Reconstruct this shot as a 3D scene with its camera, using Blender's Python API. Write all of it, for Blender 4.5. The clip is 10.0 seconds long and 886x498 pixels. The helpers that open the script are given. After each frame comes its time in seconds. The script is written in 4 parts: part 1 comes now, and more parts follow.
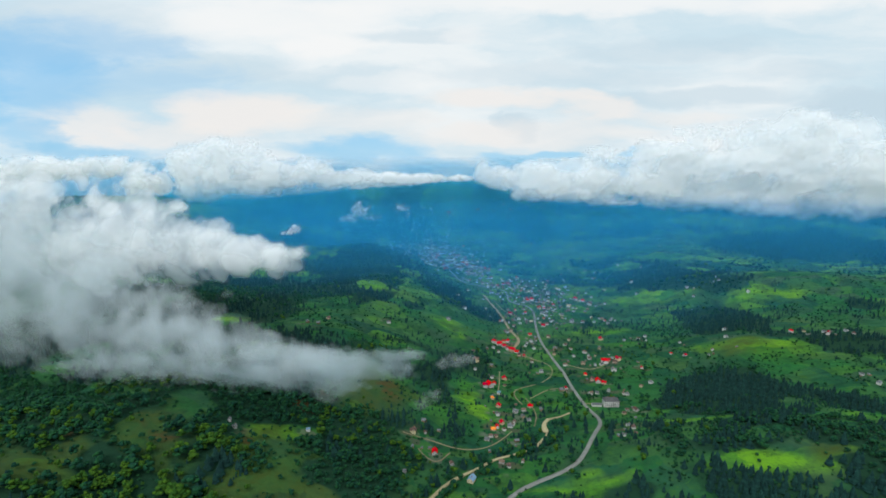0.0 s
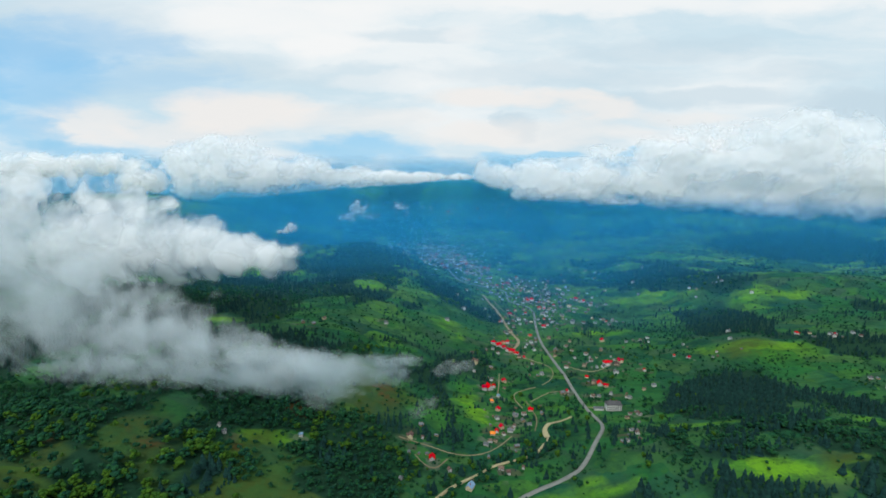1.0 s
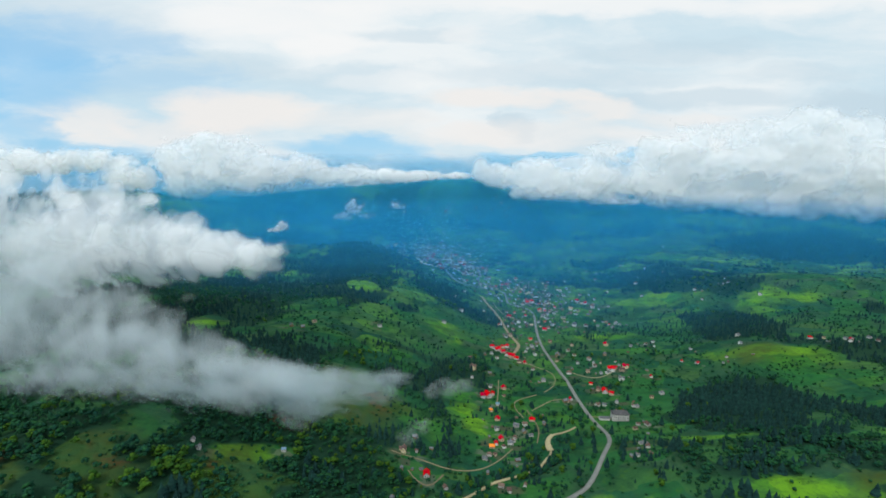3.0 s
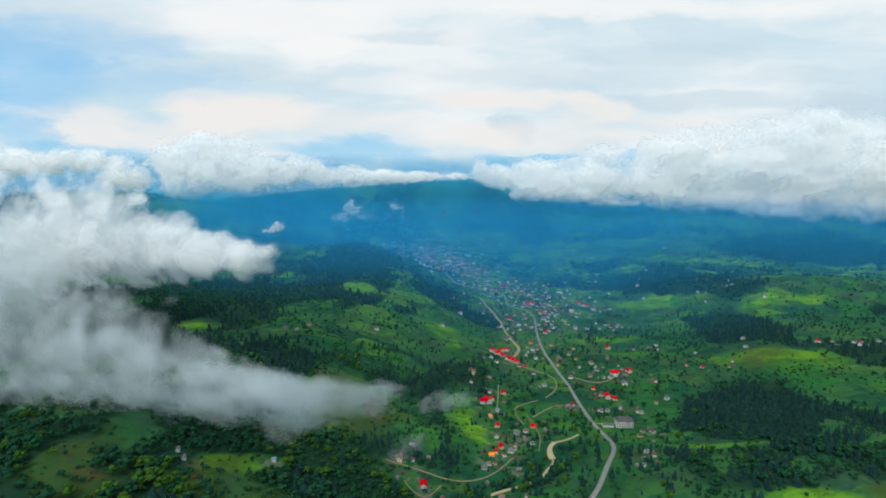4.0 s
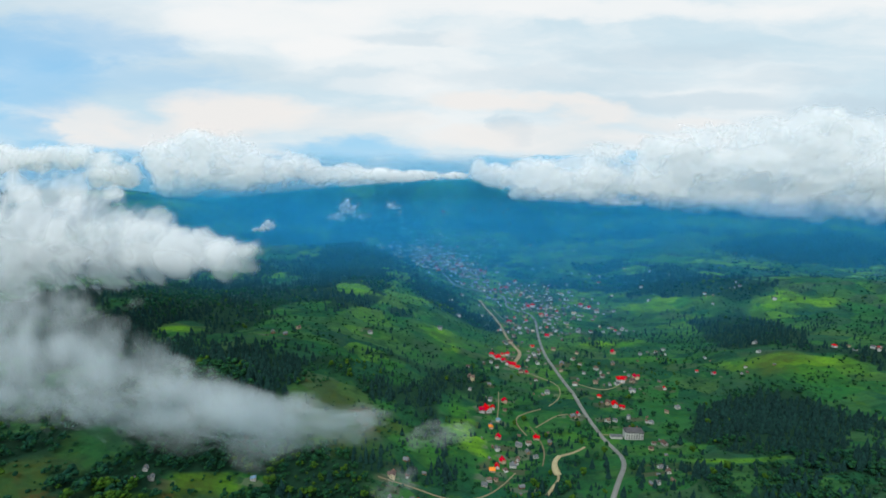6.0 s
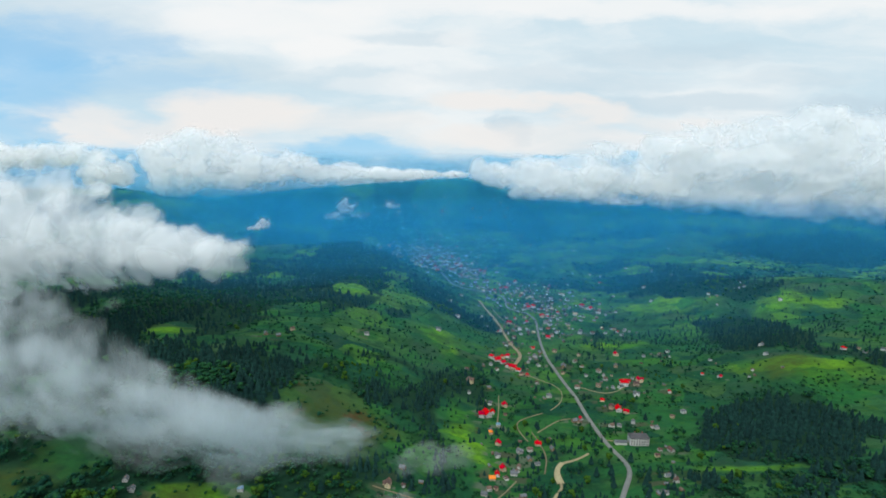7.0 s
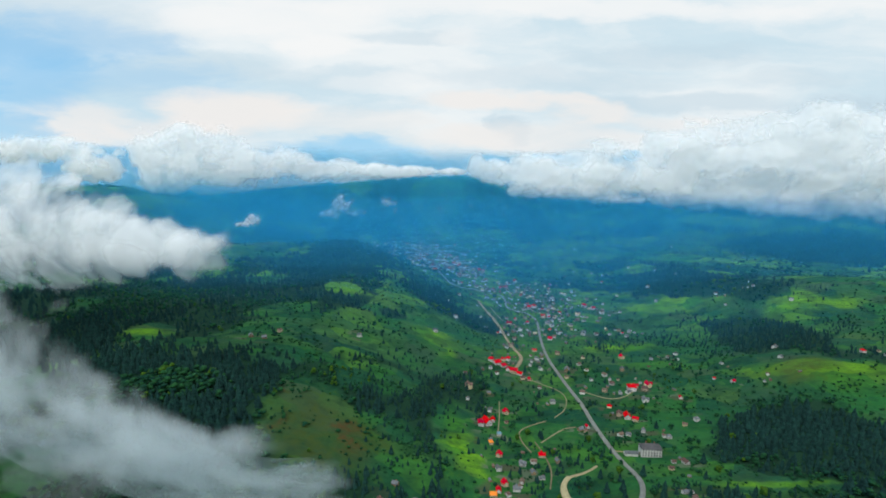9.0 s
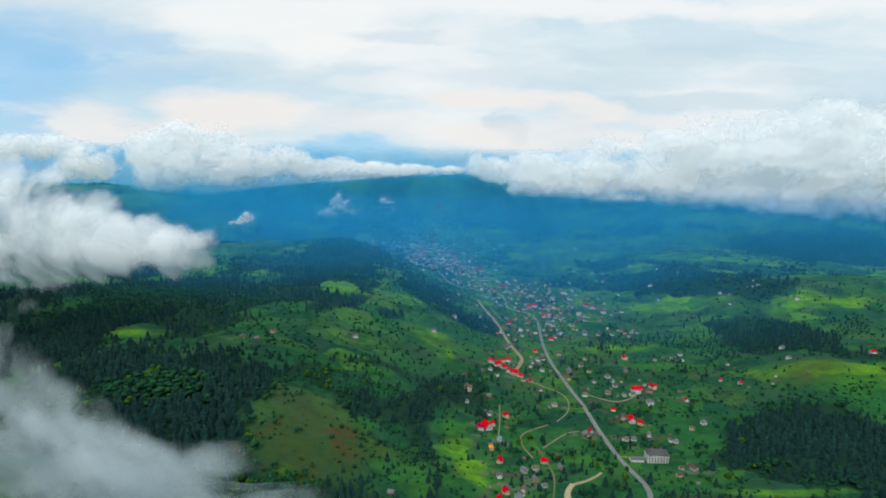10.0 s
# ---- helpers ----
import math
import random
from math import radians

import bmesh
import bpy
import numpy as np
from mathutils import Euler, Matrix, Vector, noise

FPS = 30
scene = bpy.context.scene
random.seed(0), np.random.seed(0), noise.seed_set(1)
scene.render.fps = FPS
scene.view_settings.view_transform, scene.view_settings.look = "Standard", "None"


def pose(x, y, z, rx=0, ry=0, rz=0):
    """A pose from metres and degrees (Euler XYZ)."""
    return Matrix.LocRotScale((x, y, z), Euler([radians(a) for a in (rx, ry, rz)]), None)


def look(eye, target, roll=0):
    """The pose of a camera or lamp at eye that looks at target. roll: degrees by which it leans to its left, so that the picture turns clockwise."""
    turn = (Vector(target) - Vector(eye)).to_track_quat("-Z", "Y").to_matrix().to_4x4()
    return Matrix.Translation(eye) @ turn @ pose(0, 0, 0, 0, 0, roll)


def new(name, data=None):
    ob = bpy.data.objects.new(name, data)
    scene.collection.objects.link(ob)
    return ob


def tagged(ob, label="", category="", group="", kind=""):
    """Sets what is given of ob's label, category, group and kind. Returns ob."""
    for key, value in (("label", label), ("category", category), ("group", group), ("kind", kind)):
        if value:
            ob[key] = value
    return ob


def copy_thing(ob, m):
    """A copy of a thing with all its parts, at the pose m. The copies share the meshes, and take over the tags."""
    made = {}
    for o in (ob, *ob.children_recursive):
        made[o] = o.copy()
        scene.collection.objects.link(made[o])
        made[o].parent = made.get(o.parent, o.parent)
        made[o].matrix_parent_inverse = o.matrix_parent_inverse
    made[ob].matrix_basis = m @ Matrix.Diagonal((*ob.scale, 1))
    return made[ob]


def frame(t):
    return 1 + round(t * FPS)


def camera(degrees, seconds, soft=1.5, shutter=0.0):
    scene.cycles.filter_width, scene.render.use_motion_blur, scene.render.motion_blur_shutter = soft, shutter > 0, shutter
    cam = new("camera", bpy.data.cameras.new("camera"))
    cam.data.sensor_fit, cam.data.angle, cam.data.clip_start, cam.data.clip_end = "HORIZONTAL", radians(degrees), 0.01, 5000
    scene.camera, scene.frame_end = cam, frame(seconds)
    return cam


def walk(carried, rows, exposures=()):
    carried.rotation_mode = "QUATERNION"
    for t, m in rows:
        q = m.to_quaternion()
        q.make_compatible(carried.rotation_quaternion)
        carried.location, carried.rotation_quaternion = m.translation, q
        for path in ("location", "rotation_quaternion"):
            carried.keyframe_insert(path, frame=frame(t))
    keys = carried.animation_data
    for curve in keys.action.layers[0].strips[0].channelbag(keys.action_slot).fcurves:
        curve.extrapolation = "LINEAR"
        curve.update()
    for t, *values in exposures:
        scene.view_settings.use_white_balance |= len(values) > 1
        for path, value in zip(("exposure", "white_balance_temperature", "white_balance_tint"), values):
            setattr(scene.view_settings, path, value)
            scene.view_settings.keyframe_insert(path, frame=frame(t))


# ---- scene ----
cam = camera(85.4, 10.0, 1.7)
METRES, EYE, TILT, LEAN, TURN = 210.0, 360.0, -9.5, 0.0, 0.0
ROWS = [
    (0.0, 0.0, 0.0, 0.0, 0.0, 0.0, -0.0),
    (0.5, 0.0028, 0.0427, -0.0015, -0.02, 0.01, -0.11),
    (1.0, 0.005, 0.0924, -0.0024, -0.09, -0.07, -0.19),
    (1.5, 0.0074, 0.1416, -0.0027, -0.14, -0.15, -0.25),
    (2.0, 0.0105, 0.1929, -0.0044, -0.2, -0.12, -0.29),
    (2.5, 0.0125, 0.2424, -0.0063, -0.27, -0.11, -0.31),
    (4.0, 0.0242, 0.3942, -0.0131, -0.41, 0.16, -0.36),
    (4.5, 0.0258, 0.4419, -0.0166, -0.45, 0.2, -0.37),
    (5.0, 0.0274, 0.493, -0.0197, -0.52, 0.24, -0.42),
    (5.5, 0.0284, 0.5411, -0.0218, -0.58, 0.27, -0.46),
    (7.0, 0.0385, 0.6948, -0.0313, -0.7, 0.28, -0.55),
    (7.5, 0.0405, 0.7433, -0.0341, -0.74, 0.25, -0.58),
    (8.0, 0.0428, 0.7967, -0.0379, -0.82, 0.22, -0.58),
    (8.5, 0.0461, 0.8445, -0.0444, -0.87, 0.23, -0.6),
    (9.0, 0.0465, 0.8968, -0.0474, -0.95, 0.19, -0.61),
    (9.5, 0.0493, 0.9443, -0.0513, -1.0, 0.15, -0.61),
    (10.0, 0.0519, 0.9965, -0.055, -1.06, 0.11, -0.6),
]
walk(cam, [(t, pose(0, 0, EYE, TILT, LEAN, TURN) @ pose(METRES * x, METRES * y, METRES * z, 90 + pitch, roll, yaw)) for t, x, y, z, yaw, pitch, roll in ROWS])
scene.cycles.transparent_max_bounces = 256

# ---------------------------------------------------------------- sky and sun
SUN_ELEVATION, SUN_TURN = radians(50), radians(205)
world = bpy.data.worlds.new("world")
scene.world = world
world.use_nodes = True


class Net:
    """Short calls for building a node tree."""

    def __init__(self, tree):
        self.tree = tree
        tree.nodes.clear()

    def node(self, kind, inputs=None, **settings):
        n = self.tree.nodes.new(kind)
        for k, v in settings.items():
            setattr(n, k, v)
        for k, v in (inputs or {}).items():
            self.put(n.inputs[k], v)
        return n

    def put(self, socket, v):
        if isinstance(v, bpy.types.NodeSocket):
            self.tree.links.new(v, socket)
        elif isinstance(v, bpy.types.Node):
            self.tree.links.new(v.outputs[0], socket)
        else:
            socket.default_value = v

    def math(self, op, a, b=0.0, c=0.0):
        n = self.node("ShaderNodeMath", operation=op)
        for i, v in enumerate((a, b, c)):
            self.put(n.inputs[i], v)
        return n.outputs[0]

    def span(self, v, a, b, c=0.0, d=1.0, smoother=True):
        n = self.node("ShaderNodeMapRange", interpolation_type="SMOOTHSTEP" if smoother else "LINEAR")
        for i, w in enumerate((v, a, b, c, d)):
            self.put(n.inputs[i], w)
        return n.outputs[0]

    def mix(self, f, a, b, blend="MIX"):
        n = self.node("ShaderNodeMix", data_type="RGBA", blend_type=blend)
        self.put(n.inputs[0], f)
        self.put(n.inputs[6], a)
        self.put(n.inputs[7], b)
        return n.outputs[2]

    def noise(self, vector, scale, detail=4.0, rough=0.55, distort=0.0):
        n = self.node("ShaderNodeTexNoise", {"Scale": scale, "Detail": detail, "Roughness": rough, "Distortion": distort})
        if vector is not None:
            self.put(n.inputs["Vector"], vector)
        return n.outputs[0]

    def vec(self, op, a, b=None):
        n = self.node("ShaderNodeVectorMath", operation=op)
        self.put(n.inputs[0], a)
        if b is not None:
            self.put(n.inputs[1], b)
        return n.outputs[0]


def rgb(r, g, b):
    return (r, g, b, 1.0)


# fields of the cloudy sky: slope across, slope up, half-widths, strength
BLUE_GAPS = [(-0.86, 0.187, 0.20, 0.085, 0.55), (-1.11, 0.155, 0.226, 0.138, 0.9), (-0.84, 0.072, 0.08, 0.039, 0.7), (-0.72, 0.035, 0.162, 0.02, 0.85), (-0.17, 0.035, 0.127, 0.027, 0.85), (-0.26, 0.047, 0.069, 0.016, 0.5),
             (0.12, 0.02, 0.069, 0.015, 0.85), (0.21, 0.031, 0.069, 0.009, 0.9), (0.4, 0.028, 0.03, 0.01, 0.7), (-0.05, 0.012, 0.07, 0.016, 0.6), (-0.77, 0.241, 0.26, 0.05, 0.45), (-0.70, 0.17, 0.30, 0.05, 0.35)]
WHITE_SHEETS = [(-0.34, 0.293, 0.232, 0.046, 0.8), (-0.21, 0.243, 0.095, 0.025, 0.9), (-0.62, 0.293, 0.221, 0.041, 0.15), (0.24, 0.322, 0.659, 0.025, 0.8), (0.05, 0.262, 0.067, 0.019, 0.5), (-0.11, 0.166, 0.136, 0.019, 0.4)]
WARM_SHEETS = [(-0.74, 0.095, 0.109, 0.044, 0.7), (-0.42, 0.106, 0.16, 0.042, 0.9), (-0.56, 0.069, 0.184, 0.022, 0.6), (-0.16, 0.095, 0.171, 0.027, 0.45), (0.13, 0.142, 0.17, 0.02, 0.85), (0.31, 0.117, 0.103, 0.026, 0.75),
               (0.21, 0.069, 0.207, 0.027, 0.55), (0.47, 0.102, 0.114, 0.015, 0.5), (0.03, 0.067, 0.115, 0.02, 0.5)]
GREY_SHEETS = [(0.53, 0.142, 0.204, 0.022, 0.6), (0.86, 0.12, 0.148, 0.035, 0.85), (0.16, 0.084, 0.044, 0.024, 0.8), (0.12, 0.096, 0.016, 0.018, 0.5), (-0.04, 0.262, 0.144, 0.021, 0.5), (0.24, 0.187, 0.281, 0.026, 0.45),
               (0.46, 0.232, 0.223, 0.025, 0.5), (-0.49, 0.198, 0.225, 0.03, 0.45), (-0.21, 0.177, 0.169, 0.026, 0.3), (0.72, 0.185, 0.135, 0.019, 0.4), (-0.78, 0.27, 0.30, 0.06, 0.6), (-0.66, 0.15, 0.2, 0.03, 0.4)]


def sky_nodes():
    n = Net(world.node_tree)
    way = n.node("ShaderNodeTexCoord").outputs["Generated"]
    x, y, z = n.node("ShaderNodeSeparateXYZ", {0: way}).outputs
    ahead = n.math("MAXIMUM", y, 0.15)
    flat = n.node("ShaderNodeCombineXYZ", {0: n.math("DIVIDE", x, ahead), 1: n.math("DIVIDE", z, ahead), 2: n.span(y, 0.1, -0.1, 0.0, 3.0)}).outputs[0]
    blue = n.node("ShaderNodeTexSky", sky_type="NISHITA", sun_disc=False, sun_elevation=SUN_ELEVATION, sun_rotation=SUN_TURN, altitude=600.0, air_density=1.2, dust_density=0.3)
    blue = n.mix(1.0, blue.outputs[0], rgb(0.08, 0.10, 0.12), "MULTIPLY")
    blue = n.mix(0.78, blue, rgb(0.26, 0.60, 0.92))
    # torn layers: the fields' edges are dragged about by two scales of turbulence
    drag = n.node("ShaderNodeTexNoise", {"Vector": n.vec("MULTIPLY", flat, (1.0, 2.6, 1.0)), "Scale": 4.2, "Detail": 6.0, "Roughness": 0.60}).outputs["Color"]
    torn = n.vec("ADD", flat, n.vec("MULTIPLY", n.vec("SUBTRACT", drag, (0.5, 0.5, 0.5)), (0.24, 0.075, 0.0)))
    fray = n.noise(n.vec("MULTIPLY", flat, (1.0, 3.4, 1.0)), 7.0, 7.0, 0.58, 0.4)
    veil = n.noise(n.vec("MULTIPLY", n.vec("ADD", torn, (1.7, 0.3, 0.0)), (0.8, 3.2, 1.0)), 2.6, 7.0, 0.55, 0.25)
    sky = n.mix(n.span(veil, 0.34, 0.66), rgb(0.60, 0.76, 0.85), rgb(0.85, 0.90, 0.92))

    def lay(sky, tone, fields, soft):
        for cx, cz, a, b, strength in fields:
            q = n.node("ShaderNodeVectorMath", {0: torn, 1: (1 / a, 1 / b, 0.0), 2: (-cx / a, -cz / b, 0.0)}, operation="MULTIPLY_ADD").outputs[0]
            q = n.node("ShaderNodeVectorMath", {0: q, 1: q}, operation="DOT_PRODUCT").outputs["Value"]
            q = n.math("ADD", q, n.math("MULTIPLY", n.math("SUBTRACT", fray, 0.5), soft))
            sky = n.mix(n.span(q, 1.5, 0.15, 0.0, strength), sky, tone)
        return sky

    sky = n.mix(n.span(n.node("ShaderNodeSeparateXYZ", {0: flat}).outputs[0], -0.25, -1.15, 0.0, 0.42), sky, rgb(0.42, 0.70, 0.90))
    sky = lay(sky, rgb(0.56, 0.70, 0.79), GREY_SHEETS, 2.0)
    sky = lay(sky, rgb(0.92, 0.93, 0.93), WHITE_SHEETS, 1.6)
    sky = lay(sky, rgb(0.89, 0.86, 0.835), WARM_SHEETS, 1.8)
    sky = lay(sky, blue, BLUE_GAPS, 2.2)
    sky = n.mix(n.span(z, -0.10, -0.01), rgb(0.12, 0.22, 0.30), sky)
    back = n.node("ShaderNodeBackground", {"Color": sky, "Strength": 1.0})
    n.node("ShaderNodeOutputWorld", {0: back.outputs[0]})


sky_nodes()
sun = new("sun", bpy.data.lights.new("sun", "SUN"))
sun.data.energy, sun.data.angle, sun.data.color = 2.2, radians(24), (1.0, 0.96, 0.90)
sun.matrix_world = look((0, 0, 900), (-math.sin(SUN_TURN) * 500, -math.cos(SUN_TURN) * 500, 900 - math.tan(SUN_ELEVATION) * 500))


# ---------------------------------------------------------------- materials
def material(name):
    m = bpy.data.materials.new(name)
    m.use_nodes = True
    return m, Net(m.node_tree)


def surface(n, colour, rough=0.8, bump=None, strength=0.3, distance=0.5, metal=0.0, spec=0.3):
    b = n.node("ShaderNodeBsdfPrincipled", {"Base Color": colour, "Roughness": rough, "Metallic": metal, "Specular IOR Level": spec})
    if bump is not None:
        n.put(b.inputs["Normal"], n.node("ShaderNodeBump", {"Height": bump, "Strength": strength, "Distance": distance}).outputs[0])
    n.node("ShaderNodeOutputMaterial", {0: b.outputs[0]})


def ground_material():
    m, n = material("meadow_ground")
    p = n.node("ShaderNodeNewGeometry").outputs["Position"]
    meadow = n.node("ShaderNodeAttribute", attribute_name="meadow").outputs["Fac"]
    wood = n.node("ShaderNodeAttribute", attribute_name="wood").outputs["Fac"]
    soil = n.node("ShaderNodeAttribute", attribute_name="soil").outputs["Fac"]
    yard = n.node("ShaderNodeAttribute", attribute_name="yard").outputs["Fac"]
    olive = n.node("ShaderNodeAttribute", attribute_name="olive").outputs["Fac"]
    big, mid, fine = n.noise(p, 0.006, 5.0), n.noise(p, 0.03, 5.0), n.noise(p, 0.25, 4.0, 0.65)
    cells = n.node("ShaderNodeTexVoronoi", {"Vector": n.vec("MULTIPLY", n.vec("ADD", p, n.vec("MULTIPLY", n.node("ShaderNodeTexNoise", {"Vector": p, "Scale": 0.016, "Detail": 4.0}).outputs["Color"], (70.0, 60.0, 0.0))), (0.55, 1.0, 0.6)), "Scale": 0.032, "Randomness": 1.0})
    parcel = n.node("ShaderNodeSeparateColor", {0: cells.outputs["Color"]}).outputs[0]
    grass = n.mix(n.span(big, 0.3, 0.7), rgb(0.006, 0.058, 0.036), rgb(0.018, 0.104, 0.026))
    lots = n.node("ShaderNodeValToRGB", {0: parcel})
    ramp = lots.color_ramp
    ramp.interpolation = "LINEAR"
    for at, tone in ((0.0, (0.006, 0.050, 0.030)), (0.22, (0.020, 0.120, 0.024)), (0.42, (0.055, 0.140, 0.030)), (0.58, (0.009, 0.070, 0.042)), (0.74, (0.032, 0.150, 0.022)), (0.86, (0.080, 0.200, 0.020)), (0.95, (0.064, 0.100, 0.040))):
        spot = ramp.elements.new(at) if at else ramp.elements[0]
        spot.color = rgb(*tone)
    ramp.elements[-1].color = rgb(0.014, 0.080, 0.034)
    grass = n.mix(0.75, grass, lots.outputs[0])
    bright = n.math("ADD", meadow, n.math("MULTIPLY", n.math("SUBTRACT", mid, 0.5), 0.6))
    hay = n.mix(n.span(parcel, 0.2, 0.8), rgb(0.060, 0.215, 0.014), rgb(0.150, 0.310, 0.012))
    grass = n.mix(n.math("MULTIPLY", n.span(bright, 0.10, 1.0), n.span(parcel, 0.05, 0.6, 0.55, 0.95)), grass, hay)
    grass = n.mix(n.math("MULTIPLY", n.span(mid, 0.42, 0.70), 0.60), grass, rgb(0.007, 0.038, 0.017))
    grass = n.mix(n.math("MULTIPLY", n.span(fine, 0.45, 0.75), 0.45), grass, rgb(0.032, 0.094, 0.024))
    strip = n.noise(n.vec("MULTIPLY", p, (0.012, 0.10, 0.05)), 1.0, 4.0, 0.6)
    grass = n.mix(n.math("MULTIPLY", n.span(strip, 0.48, 0.66), 0.35), grass, rgb(0.006, 0.034, 0.012))
    tuft = n.noise(p, 0.09, 6.0, 0.72)
    grass = n.mix(n.math("MULTIPLY", n.span(tuft, 0.50, 0.66), 0.42), grass, rgb(0.005, 0.028, 0.016))
    grass = n.mix(n.math("MULTIPLY", n.span(tuft, 0.46, 0.34), 0.45), grass, rgb(0.052, 0.125, 0.009))
    dry = n.noise(n.vec("ADD", p, (913.0, 77.0, 0.0)), 0.011, 5.0, 0.6)
    grass = n.mix(n.math("MULTIPLY", n.span(dry, 0.52, 0.72), 0.65), grass, rgb(0.036, 0.072, 0.034))
    grass = n.mix(n.math("MULTIPLY", olive, n.span(tuft, 0.62, 0.38, 0.45, 0.85)), grass, n.mix(mid, rgb(0.026, 0.058, 0.010), rgb(0.085, 0.078, 0.014)))
    beds = n.node("ShaderNodeTexVoronoi", {"Vector": n.vec("MULTIPLY", p, (0.6, 1.0, 0.0)), "Scale": 0.10, "Randomness": 0.85}, distance="CHEBYCHEV")
    plot = n.node("ShaderNodeSeparateColor", {0: beds.outputs["Color"]}).outputs[1]
    kinds = n.node("ShaderNodeValToRGB", {0: plot})
    kinds.color_ramp.interpolation = "CONSTANT"
    for at, tone in ((0.0, (0.012, 0.075, 0.020)), (0.30, (0.045, 0.135, 0.024)), (0.52, (0.020, 0.105, 0.022)), (0.68, (0.085, 0.075, 0.040)), (0.80, (0.120, 0.130, 0.075)), (0.90, (0.022, 0.058, 0.030))):
        spot = kinds.color_ramp.elements.new(at) if at else kinds.color_ramp.elements[0]
        spot.color = rgb(*tone)
    kinds.color_ramp.elements[-1].color = rgb(0.030, 0.090, 0.030)
    grass = n.mix(n.math("MULTIPLY", yard, 0.75), grass, kinds.outputs[0])
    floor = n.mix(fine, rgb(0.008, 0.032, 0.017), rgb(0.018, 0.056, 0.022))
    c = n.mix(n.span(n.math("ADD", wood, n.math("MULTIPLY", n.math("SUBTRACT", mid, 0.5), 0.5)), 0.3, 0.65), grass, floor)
    bare = n.math("MULTIPLY", soil, n.span(n.math("ADD", mid, n.math("MULTIPLY", fine, 0.3)), 0.50, 0.85))
    c = n.mix(n.span(bare, 0.05, 0.7), c, n.mix(fine, rgb(0.060, 0.040, 0.012), rgb(0.12, 0.060, 0.018)))
    # less red, more blue: valley haze painted into the ground's base colour
    c = n.mix(1.0, c, rgb(0.76, 0.90, 1.08), "MULTIPLY")
    surface(n, c, 0.95, n.math("ADD", fine, n.math("MULTIPLY", mid, 3.0)), 0.6, 1.2, spec=0.1)
    return m


def plain(name, a, b, scale, rough=0.8, bump=0.1, spread=0.25, metal=0.0, warp=0.02, spec=0.15):
    """Two tones of one surface, mottled at two scales and varied from object to object."""
    m, n = material(name)
    p = n.node("ShaderNodeTexCoord").outputs["Object"]
    grain, stain = n.noise(p, scale, 5.0, 0.65), n.noise(p, scale * 0.12, 3.0)
    c = n.mix(n.span(grain, 0.3, 0.7), rgb(*a), rgb(*b))
    c = n.mix(n.math("MULTIPLY", n.span(stain, 0.4, 0.7), 0.4), c, rgb(*[v * 0.6 for v in a]))
    chance = n.node("ShaderNodeObjectInfo").outputs["Random"]
    h = n.node("ShaderNodeHueSaturation", {"Hue": n.span(chance, 0, 1, 0.5 - warp, 0.5 + warp, False), "Saturation": 1.0, "Value": n.span(chance, 0, 1, 1 - spread, 1 + spread, False), "Color": c})
    surface(n, h.outputs[0], rough, grain, bump, 0.1, metal, spec)
    return m


def leaf_material(name, a, b, scale=0.35):
    m, n = material(name)
    p = n.node("ShaderNodeNewGeometry").outputs["Position"]
    isle = n.node("ShaderNodeNewGeometry").outputs["Random Per Island"]
    chance = n.node("ShaderNodeObjectInfo").outputs["Random"]
    either = n.math("FRACT", n.math("ADD", isle, n.math("MULTIPLY", chance, 7.31)))
    grain, patch = n.noise(p, scale, 4.0, 0.7), n.noise(p, 0.012, 3.0)
    f = n.math("ADD", n.math("MULTIPLY", either, 0.6), n.math("MULTIPLY", patch, 0.5))
    c = n.mix(n.span(f, 0.2, 0.95), rgb(*a), rgb(*b))
    c = n.mix(n.math("MULTIPLY", n.span(grain, 0.45, 0.75), 0.7), c, rgb(a[0] * 0.5, a[1] * 0.5, a[2] * 0.5))
    surface(n, c, 0.9, grain, 0.8, 0.8, spec=0.1)
    return m


def vapour(name, colour, alpha, scale, low, high, detail=5.0, fade=None, distort=0.6, through_share=0.2, ragged=0.0, stretch=(1.0, 1.0, 1.0)):
    """Droplets that scatter light to both sides; the density is a 3D field."""
    m, n = material(name)
    p = n.node("ShaderNodeNewGeometry").outputs["Position"]
    soft = n.node("ShaderNodeAttribute", attribute_name="soft").outputs["Fac"]
    field = n.noise(n.vec("MULTIPLY", p, stretch), scale, detail, 0.60, distort)
    if ragged:
        a = n.math("MULTIPLY", n.span(n.math("ADD", field, n.math("MULTIPLY", soft, ragged)), low, high), alpha)
        a = n.math("MULTIPLY", a, n.span(soft, 0.0, 0.25))
    else:
        a = n.math("MULTIPLY", n.math("MULTIPLY", soft, n.span(field, low, high)), alpha)
    if fade:
        a = n.math("MULTIPLY", a, n.span(n.node("ShaderNodeSeparateXYZ", {0: p}).outputs[2], fade[1], fade[0]))
    both = n.node("ShaderNodeMixShader", {0: through_share, 1: n.node("ShaderNodeBsdfDiffuse", {"Color": rgb(*colour)}).outputs[0], 2: n.node("ShaderNodeBsdfTranslucent", {"Color": rgb(*colour)}).outputs[0]})
    clear = n.node("ShaderNodeBsdfTransparent")
    n.node("ShaderNodeOutputMaterial", {0: n.node("ShaderNodeMixShader", {0: a, 1: clear.outputs[0], 2: both.outputs[0]}).outputs[0]})
    return m


